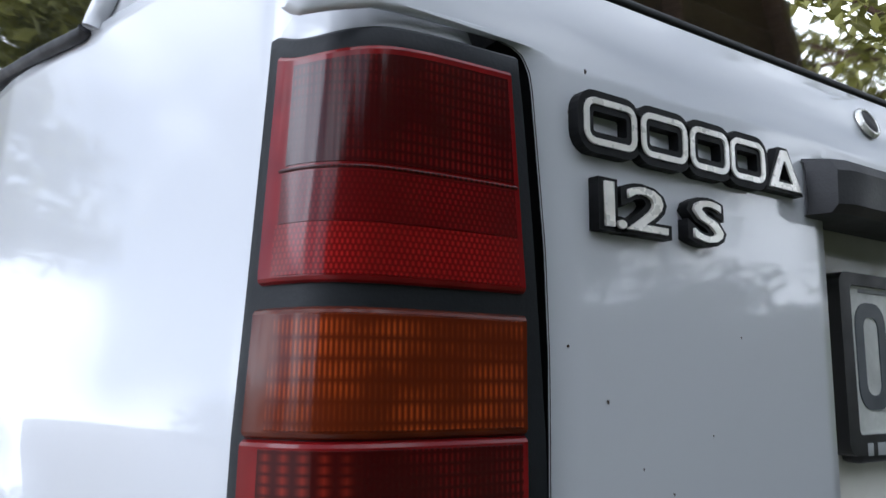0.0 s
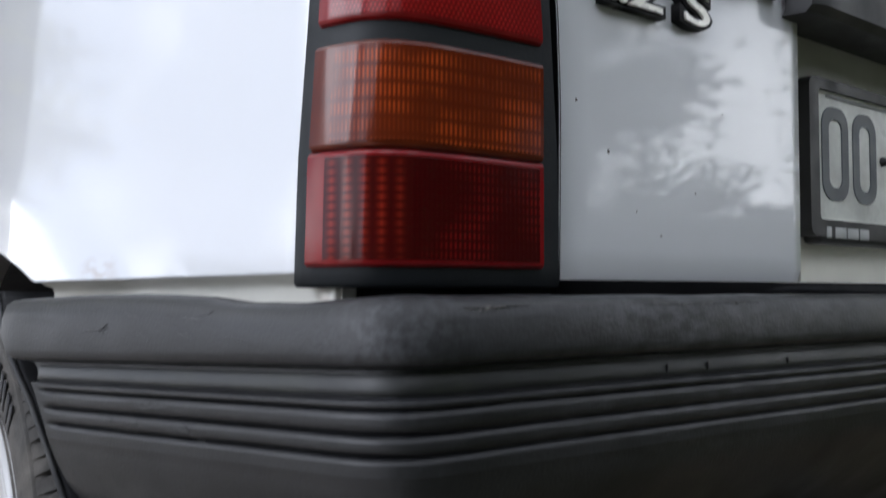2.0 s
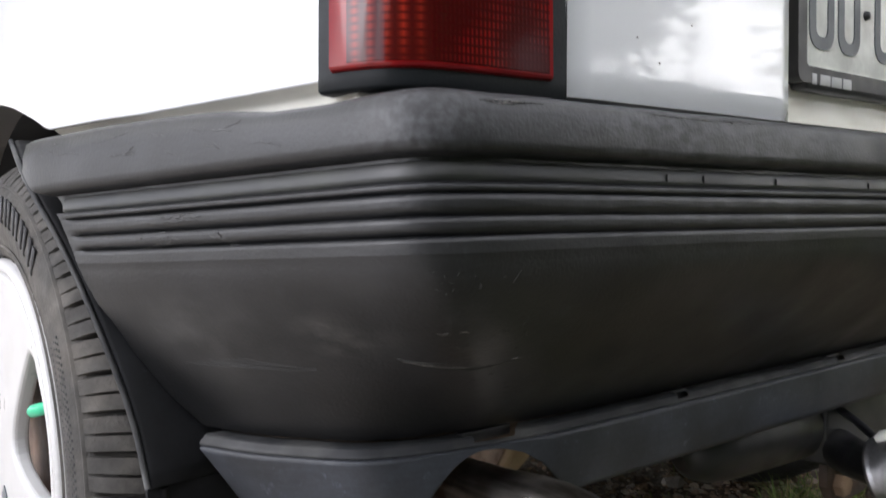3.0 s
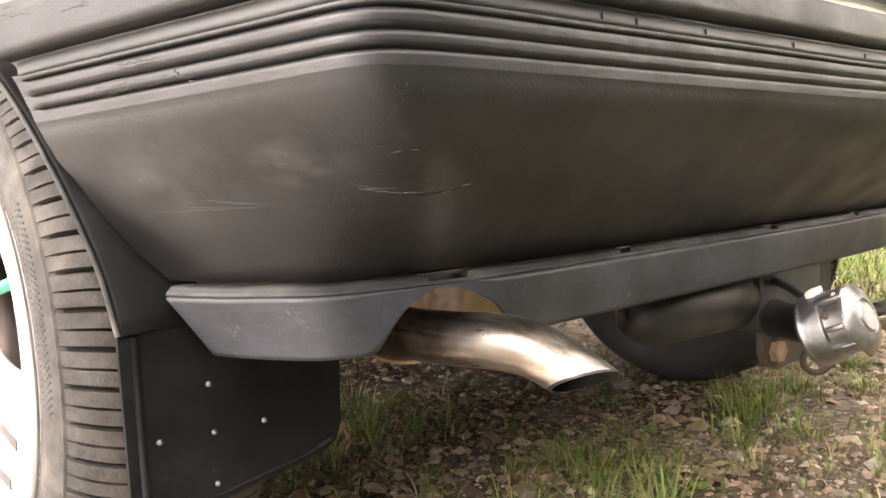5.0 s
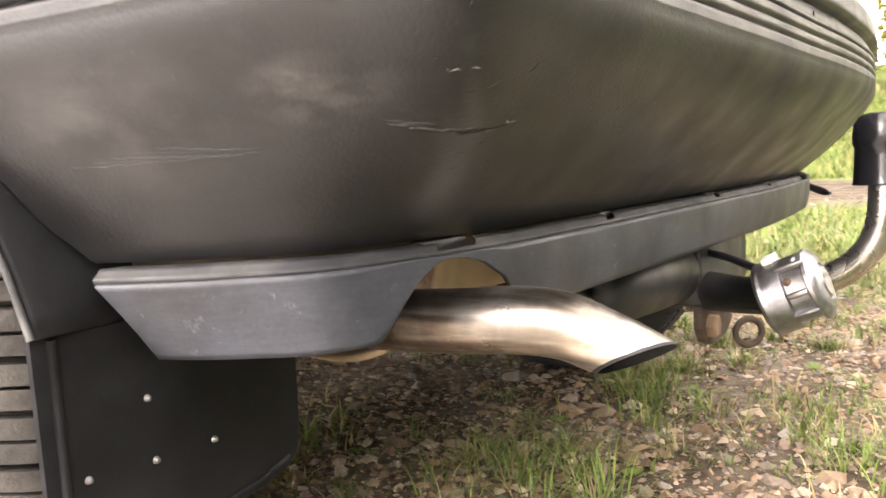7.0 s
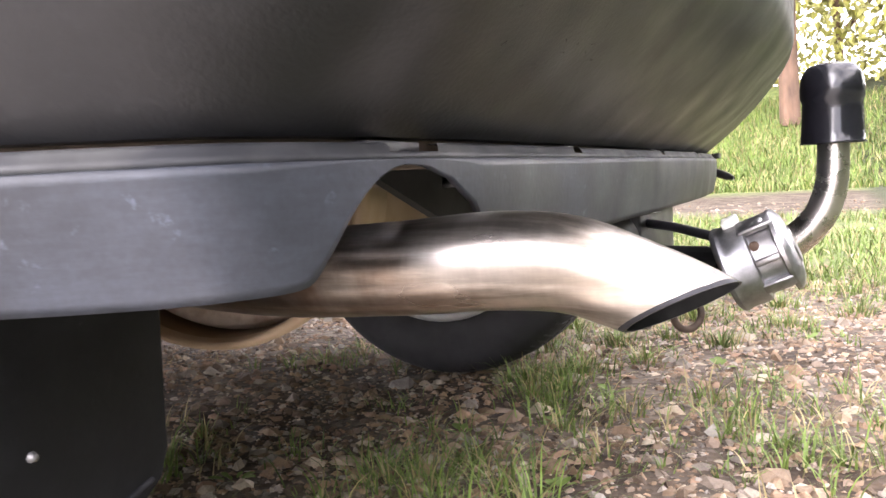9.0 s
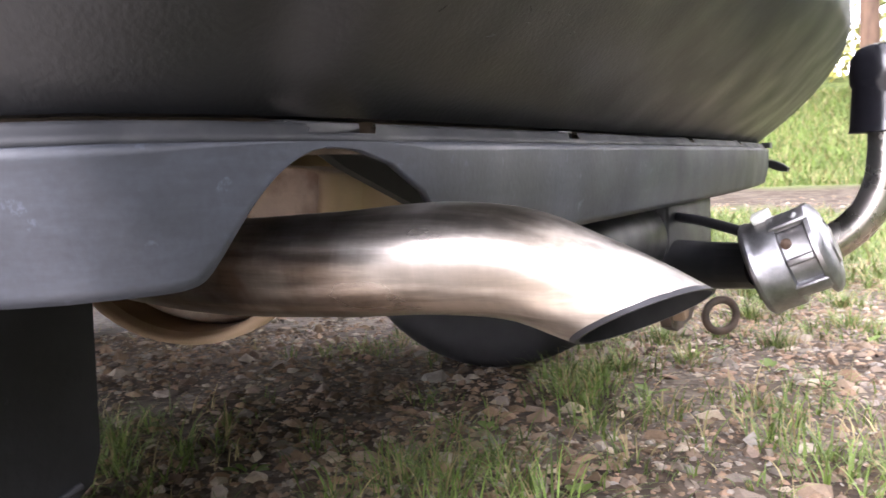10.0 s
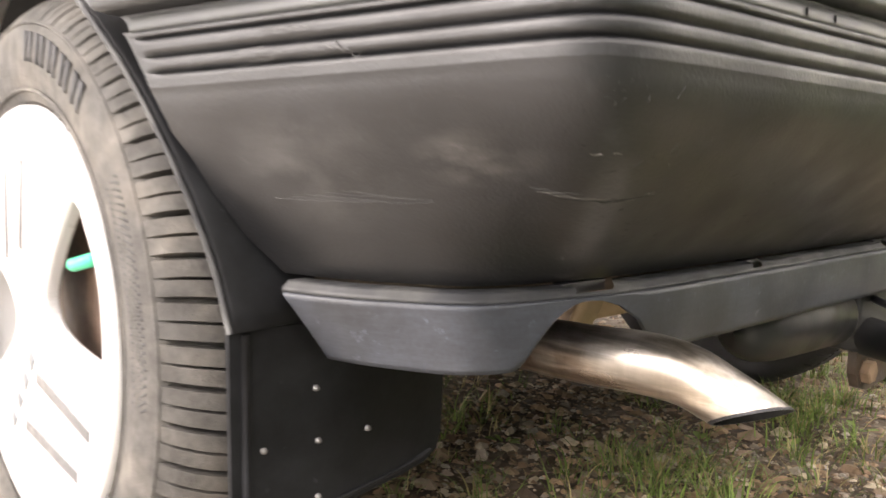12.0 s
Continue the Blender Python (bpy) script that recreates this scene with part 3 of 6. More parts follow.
def outline(w, inset, end, n=110):
    """Plan curve between OUTER and LOWER, moved inwards, cut at y = end; dense at the corner."""
    c = OUTER_S * (1 - w) + LOWER_S * w
    d = np.gradient(c, axis=0)
    d /= np.linalg.norm(d, axis=1)[:, None]
    c = c + inset * np.column_stack([-d[:, 1], d[:, 0]])
    k = int(np.argmax(c[:, 1] <= end))
    c = c[k:]
    s = np.concatenate([[0], np.cumsum(np.linalg.norm(np.diff(c, axis=0), axis=1))])
    g = np.linspace(0, 1, n) ** 1.25 * s[-1]
    return np.column_stack([np.interp(g, s, c[:, 0]), np.interp(g, s, c[:, 1])]), g


def far_x(x):
    """The far half of the car, a little narrower towards its tail."""
    return XC + 0.88 * (XC - x)


def mirrored(pts):
    return pts + [(far_x(x), y + 0.04 * ((XC - x) / 0.65) ** 2, z) for x, y, z in reversed(pts[:-1])]


def bumper_levels():
    """Height, inset and share of the lower plan, from the top roll down to the turned-in foot; the flag marks the moulded flutes."""
    lv = [(z, i, 0.0, False) for z, i in ((0.528, 0.060), (0.5325, 0.034), (0.5348, 0.022), (0.5352, 0.0145), (0.5338, 0.0085), (0.5300, 0.0044), (0.5240, 0.0022), (0.5170, 0.0009), (0.5105, 0.0), (0.5075, 0.0002),
                                          (0.5058, 0.0011), (0.5046, 0.0030), (0.5036, 0.0062), (0.5029, 0.0100), (0.5022, 0.0112), (0.4990, 0.0110), (0.4950, 0.0102), (0.4915, 0.0094), (0.4904, 0.0088))]
    # four flutes: each rounded over at its top and turned well under at its foot
    for zt, zb in ((0.4899, 0.4852), (0.4850, 0.4742), (0.4740, 0.4646), (0.4644, 0.4560)):
        last = zb == 0.4560
        for k in range(13):
            u = k / 12
            i = 0.0030 + 0.0024 * max(0.0, (0.30 - u) / 0.30) ** 1.7 + (0.0 if last else 0.0042 * max(0.0, (u - 0.60) / 0.40) ** 1.7)
            lv.append((zt + u * (zb - zt), i, 0.0, True))
    lv += [(0.4554, 0.0033, 0.0, False), (0.4505, 0.0036, 0.0, False)]
    for k in range(1, 15):
        f = k / 14
        lv.append((0.4505 - f * 0.1140, 0.0030 + 0.002 * f ** 6, f ** 1.36, False))
    lv += [(0.3345, 0.007, 1.0, False), (0.3335, 0.030, 1.0, False)]
    return lv


def bumper_sag(x, y, z):
    """The mouldings run down a little towards the wheel and towards the middle of the car; the top edge is knocked about."""
    k = float(np.interp(z, [0.40, 0.45, 0.512, 0.530], [0, 1, 1, 0]))
    dz = -0.041 * max(0.0, y - 0.287) * k
    dz -= 0.0036 * min(1.0, max(0.0, (x - 0.25) / 0.45)) * float(np.interp(z, [0.40, 0.45, 0.495, 0.505, 0.520], [0, 1, 1, 0.4, 0]))
    if z > 0.515:
        up = (z - 0.515) / 0.02
        dz += up * float(np.interp(y, [0.29, 0.32, 0.345, 0.385, 0.42, 0.444, 0.528, 0.576, 0.65], [0, -0.002, -0.004, -0.004, -0.0014, -0.0004, -0.0016, -0.003, -0.006]))
        dz += 0.0008 * up * noise.noise(Vector((x * 22, y * 22, 1)))
    return dz


def build_bumper():
    rows = []
    for z, inset, w, fluted in bumper_levels():
        c, g = outline(w, inset if not fluted else 0.0030, bumper_end(z - 0.011 * float(np.interp(z, [0.40, 0.45, 0.512, 0.530], [0, 1, 1, 0]))))
        pts = []
        for (x, y), s in zip(c, g):
            q = (inset - 0.0030) * min(1.0, max(0.0, (s - 0.006) / 0.008)) if fluted else 0.0
            pts.append((x + q * 0.85, y + q * 0.7, z + bumper_sag(x, y, z)))
        rows.append(mirrored(pts))
    ob = part("rear_bumper", sheet(rows), PLASTIC, car, "faded black ribbed plastic bumper, scuffed at the corner")
    sharp(ob, 42)
    # smooth strip set into the recess under the upper moulding
    rows = []
    for z, inset in ((0.5005, 0.0100), (0.4995, 0.0092), (0.4940, 0.0080), (0.4918, 0.0078), (0.4908, 0.0086)):
        c, g = outline(0.0, inset, 0.575, 160)
        rows.append(mirrored([(x, y, z + bumper_sag(x, y, z)) for x, y in c]))
    st = part("recess_strip", sheet(rows), STRIP, ob, "smooth dark grey strip between the mouldings")
    for x in (0.389, 0.470, 0.353, 0.60, 0.74):
        y = float(np.interp(x, OUTER_S[:, 0], OUTER_S[:, 1])) + 0.0074
        zc = 0.4955 + bumper_sag(x, y, 0.4955)
        part("mark", box(x - 0.0006, x + 0.0006, y - 0.0004, y + 0.001, zc - 0.0022, zc + 0.0020, 0.0003), SEAL, st)
    return ob


bumper = build_bumper()


def lip_drop(x):
    """Lower edge of the valance, with the cut-out for the exhaust."""
    q = (x - 0.316) / (0.063 if x < 0.316 else 0.050)
    if x < 0.316:
        v = 1 - min(abs(q), 2.0) ** 1.75   # rounded off at its foot
        return 0.283 + 0.0405 * 0.5 * (v + math.sqrt(v * v + 0.018))
    if q >= 1:
        return 0.283
    return 0.283 + 0.0405 * (1 - abs(q) ** 2.3) ** 0.62


def lip_curve(inset, end, splay=0.0):
    c = LOWER_S.copy()
    d = np.gradient(c, axis=0)
    d /= np.linalg.norm(d, axis=1)[:, None]
    c = c + (inset + splay * np.clip((c[:, 1] - 0.385) / 0.1, 0, 1.2))[:, None] * np.column_stack([-d[:, 1], d[:, 0]])
    c = c[int(np.argmax(c[:, 1] <= end)):]
    s = np.concatenate([[0], np.cumsum(np.linalg.norm(np.diff(c, axis=0), axis=1))])
    g = np.concatenate([np.linspace(0, 0.27, 150), np.linspace(0.275, 1, 40)]) * s[-1]
    return np.column_stack([np.interp(g, s, c[:, 0]), np.interp(g, s, c[:, 1])])


def build_lip():
    top, low = lip_curve(-0.0025, 0.502), lip_curve(0.003, 0.492, 0.019)
    rows = []
    for k in range(13):
        f = k / 12
        pts = []
        for (x0, y0), (x1, y1) in zip(top, low):
            zb = lip_drop(x1)
            z = 0.3255 + f * (zb - 0.3255)
            u = (0.3255 - z) / 0.0465
            pts.append((x0 + (x1 - x0) * u, y0 + (y1 - y0) * u - 0.002 * math.sin(math.pi * u), z))
        rows.append(mirrored(pts))
    ob = part("valance", sheet(rows), LIP, car, "dark grey bumper valance with an exhaust cut-out")
    thicken(ob, 0.004)
    # rolled rim along the top, worn pale
    rim_rows = []
    for dz, ins in ((-0.0025, -0.0030), (-0.001, -0.0044), (0.0008, -0.0044), (0.0020, -0.0030), (0.0040, -0.0018), (0.0052, -0.0008), (0.0056, 0.001), (0.0056, 0.012)):
        c = lip_curve(ins, 0.503)
        rim_rows.append(mirrored([(x, y, 0.3265 + dz) for x, y in c]))
    rim = sheet(rim_rows)
    slots = ((0.288, 0.322), (0.495, 0.507), (0.74, 0.755), (0.955, 0.97), (1.20, 1.215))
    gone = [f for f in rim.faces if f.calc_center_median().z > 0.3285 and any(a0 < f.calc_center_median().x < b0 for a0, b0 in slots)]
    bmesh.ops.delete(rim, geom=gone, context="FACES")
    part("rim", rim, LIP_EDGE, ob, "pale worn edge")
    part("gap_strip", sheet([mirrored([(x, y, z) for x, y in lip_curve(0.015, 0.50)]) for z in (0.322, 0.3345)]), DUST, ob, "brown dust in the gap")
    # black blocks set in the slots, their colour giving the shade of open gaps
    for x0, x1 in slots:
        ya = float(np.interp(x0, LOWER_S[:, 0], LOWER_S[:, 1])) if x0 < XC else float(np.interp(2 * XC - x0, LOWER_S[:, 0], LOWER_S[:, 1]))
        part("clip_slot", box(x0 - 0.004, x1 + 0.004, ya + 0.0045, ya + 0.014, 0.3262, 0.3332, 0.0006), SEAL, ob)
    return ob


lip = build_lip()


# body shell
def side_x(y):
    return float(np.interp(y, [0.30, 0.36, 0.70, 0.95, 1.6, 3.0], [0.176, 0.166, 0.101, 0.078, 0.070, 0.085]))


def lean_in(z):
    """The sides lean inwards above the bumper."""
    return float(np.interp(z, [0.50, 0.54, 0.60, 0.67, 0.76, 0.86, 1.4], [0.0038, 0.0046, 0.0060, 0.0108, 0.0166, 0.0225, 0.05]))


WHEEL_Y, WHEEL_Z, WHEEL_R = 0.790, 0.266, 0.268


def build_body():
    ys = list(np.concatenate([np.linspace(0.352, 1.25, 120), np.linspace(1.3, 3.5, 30)]))
    arch = 0.306
    rows = []
    for f in (0.0, 0.006, 0.02, 0.06, 0.10, 0.15, 0.20, 0.25, 0.3, 0.36, 0.45, 0.6, 0.75, 0.88, 0.97, 1.0):
        pts = []
        for y in ys:
            dy = y - WHEEL_Y
            zb = 0.5455 - 0.012 * max(0, y - 0.36)
            if abs(dy) < arch:
                zb = max(zb, WHEEL_Z + math.sqrt(arch * arch - dy * dy))
            elif dy > 0:
                zb = 0.22
            z = zb + f * (0.856 - zb)
            bulge = 0.0014 * math.sin(math.pi * min(1, max(0, (z - 0.5) / 0.36))) * min(1.0, max(0.0, (y - 0.37) / 0.12))
            roll = 0.008 * max(0, 1 - (y - 0.352) / 0.018) ** 2
            # the arch flares out a little round the wheel
            q = min(1.0, max(0.0, (0.387 - math.hypot(dy, z - WHEEL_Z)) / 0.045))
            bulge += 0.0055 * q * q * (3 - 2 * q)
            pts.append((side_x(y) - bulge + roll + lean_in(z), y - roll * 0.5, z))
        rows.append(pts)
    ob = part("quarter_panel", sheet(rows), PAINT, car, "glossy white painted quarter panel")
    thicken(ob, 0.002, 1)
    # turned-under flange above the bumper, a little rusty at its end
    fl = []
    for dx, z in ((0.0, 0.546), (0.003, 0.5435), (0.009, 0.5415), (0.0105, 0.538), (0.011, 0.528), (0.012, 0.512)):
        fl.append([(side_x(y) + lean_in(z) + dx, y + 0.3 * dx, z - 0.012 * max(0, y - 0.36)) for y in np.linspace(0.340, 0.66, 30)])
    part("sill_flange", sheet(fl), PAINT_DULL, ob, "stained white flange above the bumper")
    part("inner_corner", box(0.180, 0.194, 0.3440, 0.36, 0.515, 0.541, 0.002), PAINT_DULL, ob)
    # far side, roof and floor close the shell
    far = [[(far_x(x), y + 0.04, z) for x, y, z in r] for r in rows]
    part("side_panel", sheet(far), PAINT, car)
    return ob


quarter = build_body()


def build_shell():
    up = [(0.856, 0.0), (0.90, 0.012), (1.10, 0.06), (1.27, 0.12), (1.345, 0.20), (1.365, 0.36)]
    rows = []
    for z, ins in up:
        y0 = 0.335 + (z - 0.833) * 1.10
        rows.append([(side_x(y) + lean_in(0.846) + ins, max(y, y0) if k == 0 else y, z) for k, y in enumerate([y0] + [v for v in np.linspace(0.95, 2.6, 12)])])
    roof = part("roof", sheet(rows + [[(far_x(x), y, z) for x, y, z in r] for r in reversed(rows)]), PAINT, car, "white roof and pillars")
    thicken(roof, 0.002)
    # side window with its rubber seal, in the plane of the side
    def on_side(y, z, out):
        return (side_x(y) + lean_in(min(z, 0.856)) + float(np.interp(z, [0.856, 0.90, 1.10, 1.27], [0, 0.012, 0.06, 0.12])) - out, y, z)

    cs = [(0.5735, 0.8560), (0.5765, 0.8538), (0.60, 0.8555), (0.646, 0.8597), (0.754, 0.8716), (1.20, 0.905), (1.20, 1.16), (0.83, 1.16), (0.68, 1.03), (0.585, 0.92), (0.5665, 0.875), (0.5720, 0.8610)]
    bm = bmesh.new()
    a, b, c = (Vector(on_side(y, z, 0.0030)) for y, z in ((0.5735, 0.8560), (0.80, 0.8760), (0.70, 1.00)))
    nrm = (b - a).cross(c - a)
    bm.faces.new([bm.verts.new((a.x - (nrm.y * (y - a.y) + nrm.z * (z - a.z)) / nrm.x, y, z)) for y, z in cs])
    w = part("quarter_window", bm, GLASS, car, "dark tinted side glass", smooth=False)
    part("seal", tube([on_side(y, z, 0.0028) for y, z in cs[:6]], 0.0052, 10), SEAL, w, "black rubber window seal")
    part("frame_bead", tube([on_side(y - 0.0045, z, 0.002) for y, z in ((0.5705, 0.8540), (0.5690, 0.8620), (0.5665, 0.875), (0.585, 0.92), (0.68, 1.03), (0.83, 1.16))], 0.0072, 12), PAINT, w, "white painted window surround")
    fl = sheet([[(0.2, 0.55, 0.36), (1.4, 0.55, 0.36)], [(0.2, 1.1, 0.36), (1.4, 1.1, 0.36)], [(0.2, 3.4, 0.30), (1.4, 3.4, 0.30)]])
    part("floor_pan", fl, UNDER, car, "dark underbody")
    # sill panel made black to stand for the shade in the gap over the bumper
    part("sill_panel", box(0.207, 1.36, 0.349, 0.36, 0.49, 0.5437), SEAL, car)
    # plain front end that closes the body
    nose = [(2.60, 1.365, 0.275), (2.66, 1.355, 0.27), (3.20, 0.93, 0.10), (3.24, 0.90, 0.09), (3.60, 0.86, 0.10), (3.84, 0.78, 0.13), (3.90, 0.70, 0.14), (3.91, 0.42, 0.14), (3.88, 0.24, 0.16)]

    def across(y, z, ins):
        return [(0.085 + ins + (far_x(0.085 + ins) - 0.085 - ins) * f, y + 0.05 * (1 - (2 * f - 1) ** 2), z) for f in np.linspace(0, 1, 15)]

    part("bonnet", sheet([across(*p) for p in nose[3:6]]), PAINT, car, "white bonnet")
    part("windscreen", sheet([across(*p) for p in nose[:3]]), GLASS, car, "dark windscreen")
    part("scuttle", sheet([across(*p) for p in nose[2:4]]), SEAL, car)
    part("front_panel", sheet([across(*p) for p in nose[5:]]), PAINT, car, "plain white front panel")
    for flip in (False, True):
        lines = [[across(*p)[-1 if flip else 0] for p in nose]] + [[(far_x(side_x(p[0])) if flip else side_x(p[0]), min(p[0], 3.86), 0.856 if p[0] < 3.3 else min(p[1], 0.80)) for p in nose]]
        part("wing_panel", sheet(lines), PAINT, car)
        sx = far_x(side_x(3.4)) if flip else side_x(3.4)
        part("wing_panel", sheet([[(sx, y, z) for y in (3.45, 3.6, 3.75, 3.87)] for z in (0.30, 0.55, 0.83)]), PAINT, car)
    part("rear_panel", box(0.20, 1.40, 0.50, 0.515, 0.345, 0.53), UNDER, car)


build_shell()

# ---- tail lamp ----
LAMP = [(0.1668, 0.364), (0.1675, 0.358), (0.1725, 0.342), (0.182, 0.326), (0.197, 0.3165), (0.22, 0.3125), (0.252, 0.3107), (0.2872, 0.3097), (0.2985, 0.3094)]
LAMP_S = spline(LAMP, 200)


def lamp_at(f, z, out):
    """Point at a share f of the lamp's plan curve; out is how far it stands proud. The lamp leans in a little towards its top."""
    i = min(199, max(0, f * 199))
    x, y = np.interp(i, range(200), LAMP_S[:, 0]), np.interp(i, range(200), LAMP_S[:, 1])
    j = int(min(198, i))
    d = LAMP_S[j + 1] - LAMP_S[j]
    d = d / np.linalg.norm(d)
    lean = lean_in(z) * max(0.0, 1 - f / 0.95)
    return Vector((x + d[1] * out + lean, y - d[0] * out, z))


def lamp_top(f, z):
    """The lamp's top edge falls away towards the outer corner."""
    return z + 0.0040 * math.exp(-(f / 0.09) ** 2) - 0.0045 * math.exp(-((f - 0.20) / 0.17) ** 2)


def lens_end(f1, z):
    """The upper lens narrows towards its top, with the shut line."""
    return f1 - 0.055 * min(1.0, max(0.0, (z - 0.665) / 0.108))


def lens(name, f0, f1, z0, z1, mat, parent, label="", out=0.004, n=40, top=False, bevel=0.0025):
    rows = []
    prof = [(0, -0.003), (0, 0.0), (bevel * 0.4, bevel * 0.7), (bevel, bevel)]

    def line(z):
        return np.linspace(f0, lens_end(f1, z), n)

    for k, (dz, o) in enumerate(prof):
        rows.append([lamp_at(f, z0 + dz, out + o) for f in line(z0)])
    for f in np.linspace(0.1, 0.9, 6):
        rows.append([lamp_at(g, z0 + bevel + (lamp_top(g, z1) if top else z1) * f - z0 * f - 2 * bevel * f, out + bevel) for g in line(z0 + f * (z1 - z0))])
    for dz, o in reversed(prof):
        rows.append([lamp_at(g, (lamp_top(g, z1) if top else z1) - dz, out + o) for g in line(z1)])
    for r in rows:   # ends turn in
        r.insert(0, lamp_at(f0 - 0.004, r[0].z, out - 0.004))
        r.append(lamp_at(lens_end(f1, r[-1].z) + 0.004, r[-1].z, out - 0.004))
    return sharp(part(name, sheet(rows), mat, parent, label), 15)


def field(name, f0, f1, z0, z1, mat, parent, top=False):
    """A moulded field of a lens, set a hair proud of its rim."""
    rows = []
    for k, o in ((0.0, 0.0058), (0.012, 0.0069), (0.25, 0.0069), (0.5, 0.0069), (0.75, 0.0069), (0.988, 0.0069), (1.0, 0.0058)):
        rows.append([lamp_at(g, z0 + k * ((lamp_top(g, z1) if top else z1) - z0), o) for g in np.linspace(f0, lens_end(f1, z0 + k * (z1 - z0)), 48)])
    for r in rows:
        r.insert(0, lamp_at(f0 - 0.003, r[0].z, 0.0058))
        r.append(lamp_at(lens_end(f1, r[-1].z) + 0.003, r[-1].z, 0.0058))
    return sharp(part(name, sheet(rows), mat, parent), 12)


def lamp_end(z):
    """The frame widens towards its foot, where it meets the tailgate."""
    return float(np.interp(z, [0.54, 0.593, 0.64, 0.70, 0.741, 0.79], [0.997, 0.997, 0.979, 0.955, 0.930, 0.895]))


def build_lamp():
    rows = []
    # housing: outer frame around the lenses
    for dz0, o in ((0.0, -0.012), (0.0, 0.001), (0.002, 0.003), (0.010, 0.003)):
        rows.append([lamp_at(f, 0.5385 + dz0, o) for f in np.linspace(0, lamp_end(0.5385 + dz0), 60)])
    for f in np.linspace(0.05, 0.95, 10):
        rows.append([lamp_at(g, 0.5485 + f * (lamp_top(g, 0.782) - 0.5485 - 0.010), 0.003) for g in np.linspace(0, lamp_end(0.5485 + f * 0.22), 60)])
    for dz0, o in ((0.010, 0.003), (0.002, 0.003), (0.0, 0.001), (0.0, -0.020)):
        rows.append([lamp_at(g, lamp_top(g, 0.7835) - dz0, o) for g in np.linspace(0, lamp_end(0.7835 - dz0), 60)])
    for r in rows:
        a0 = Vector(r[0])
        b0 = Vector(r[-1])
        r.insert(0, a0 + Vector((0.010, 0.004, 0)))
        r.append(b0 + Vector((0.002, 0.030, 0)))
    lamp = part("tail_lamp", sheet(rows), LAMP_FRAME, car, "tall tail lamp, red over amber over red, in a black frame")
    sharp(lamp, 50)
    f0, f1 = 0.082, 0.908
    a1 = lens("lens", f0, f1, 0.6685, 0.7735, RED_RIM, lamp, "glossy red plastic lens", top=True)
    field("prism_field", f0 + 0.07, f1 - 0.02, 0.7185, 0.7690, RED, a1, top=True)
    field("prism_field", f0 + 0.06, f1 - 0.02, 0.6935, 0.7155, RED_HEX, a1)
    field("reflector_field", f0 + 0.05, f1 - 0.02, 0.6715, 0.6935, RED_DEEP, a1)
    part("divider", sheet([[lamp_at(f, 0.7170 + d, 0.0072 + o) for f in np.linspace(f0 + 0.05, lens_end(f1, 0.717) - 0.01, 40)] for d, o in ((-0.0008, -0.0005), (0, 0.0004), (0.0008, -0.0005))]), RED, a1)
    a2 = lens("lens", f0 - 0.005, f1, 0.6055, 0.6585, AMBER_RIM, lamp, "amber ribbed plastic lens")
    field("prism_field", f0 + 0.07, f1 - 0.015, 0.6085, 0.6560, AMBER, a2)
    a3 = lens("lens", f0 - 0.008, f1, 0.5485, 0.6050, RED_RIM, lamp, "dark red plastic lens")
    field("prism_field", f0 + 0.06, f0 + 0.31, 0.5515, 0.6020, RED_BARS, a3)
    field("prism_field", f0 + 0.31, f1 - 0.02, 0.5515, 0.6020, RED, a3)
    # white body pressing round the lamp, and a black backing for the shut gap's shade
    part("lamp_recess", box(0.200, 0.330, 0.345, 0.36, 0.530, 0.82), SEAL, car)
    pr = []
    for dz, back in ((-0.006, 0.0035), (0.0004, 0.0030), (0.0020, 0.0026), (0.0050, 0.0034), (0.011, 0.0060), (0.022, 0.0110), (0.036, 0.019)):
        pr.append([lamp_at(f, lamp_top(f, 0.7835) + dz, 0.0) + Vector((0.25 * back * (1 - f), back + 0.0055 * min(1.0, f / 0.35) ** 2 + 0.5 * max(0.0, f - 0.70) ** 2, 0)) for f in np.linspace(0.0, 0.88, 50)])
    part("corner_pillar", sheet(pr), PAINT, quarter, "white pressing above the lamp")
    return lamp


tail_lamp = build_lamp()


# ---- tailgate ----
def gate_y(z):
    return float(np.interp(z, [0.5, 0.78, 0.79, 0.80, 0.81, 0.82, 0.83, 0.845, 0.86, 1.3], [0.3145, 0.3135, 0.3139, 0.3151, 0.3171, 0.3200, 0.3236, 0.3298, 0.3370, 0.7860]))


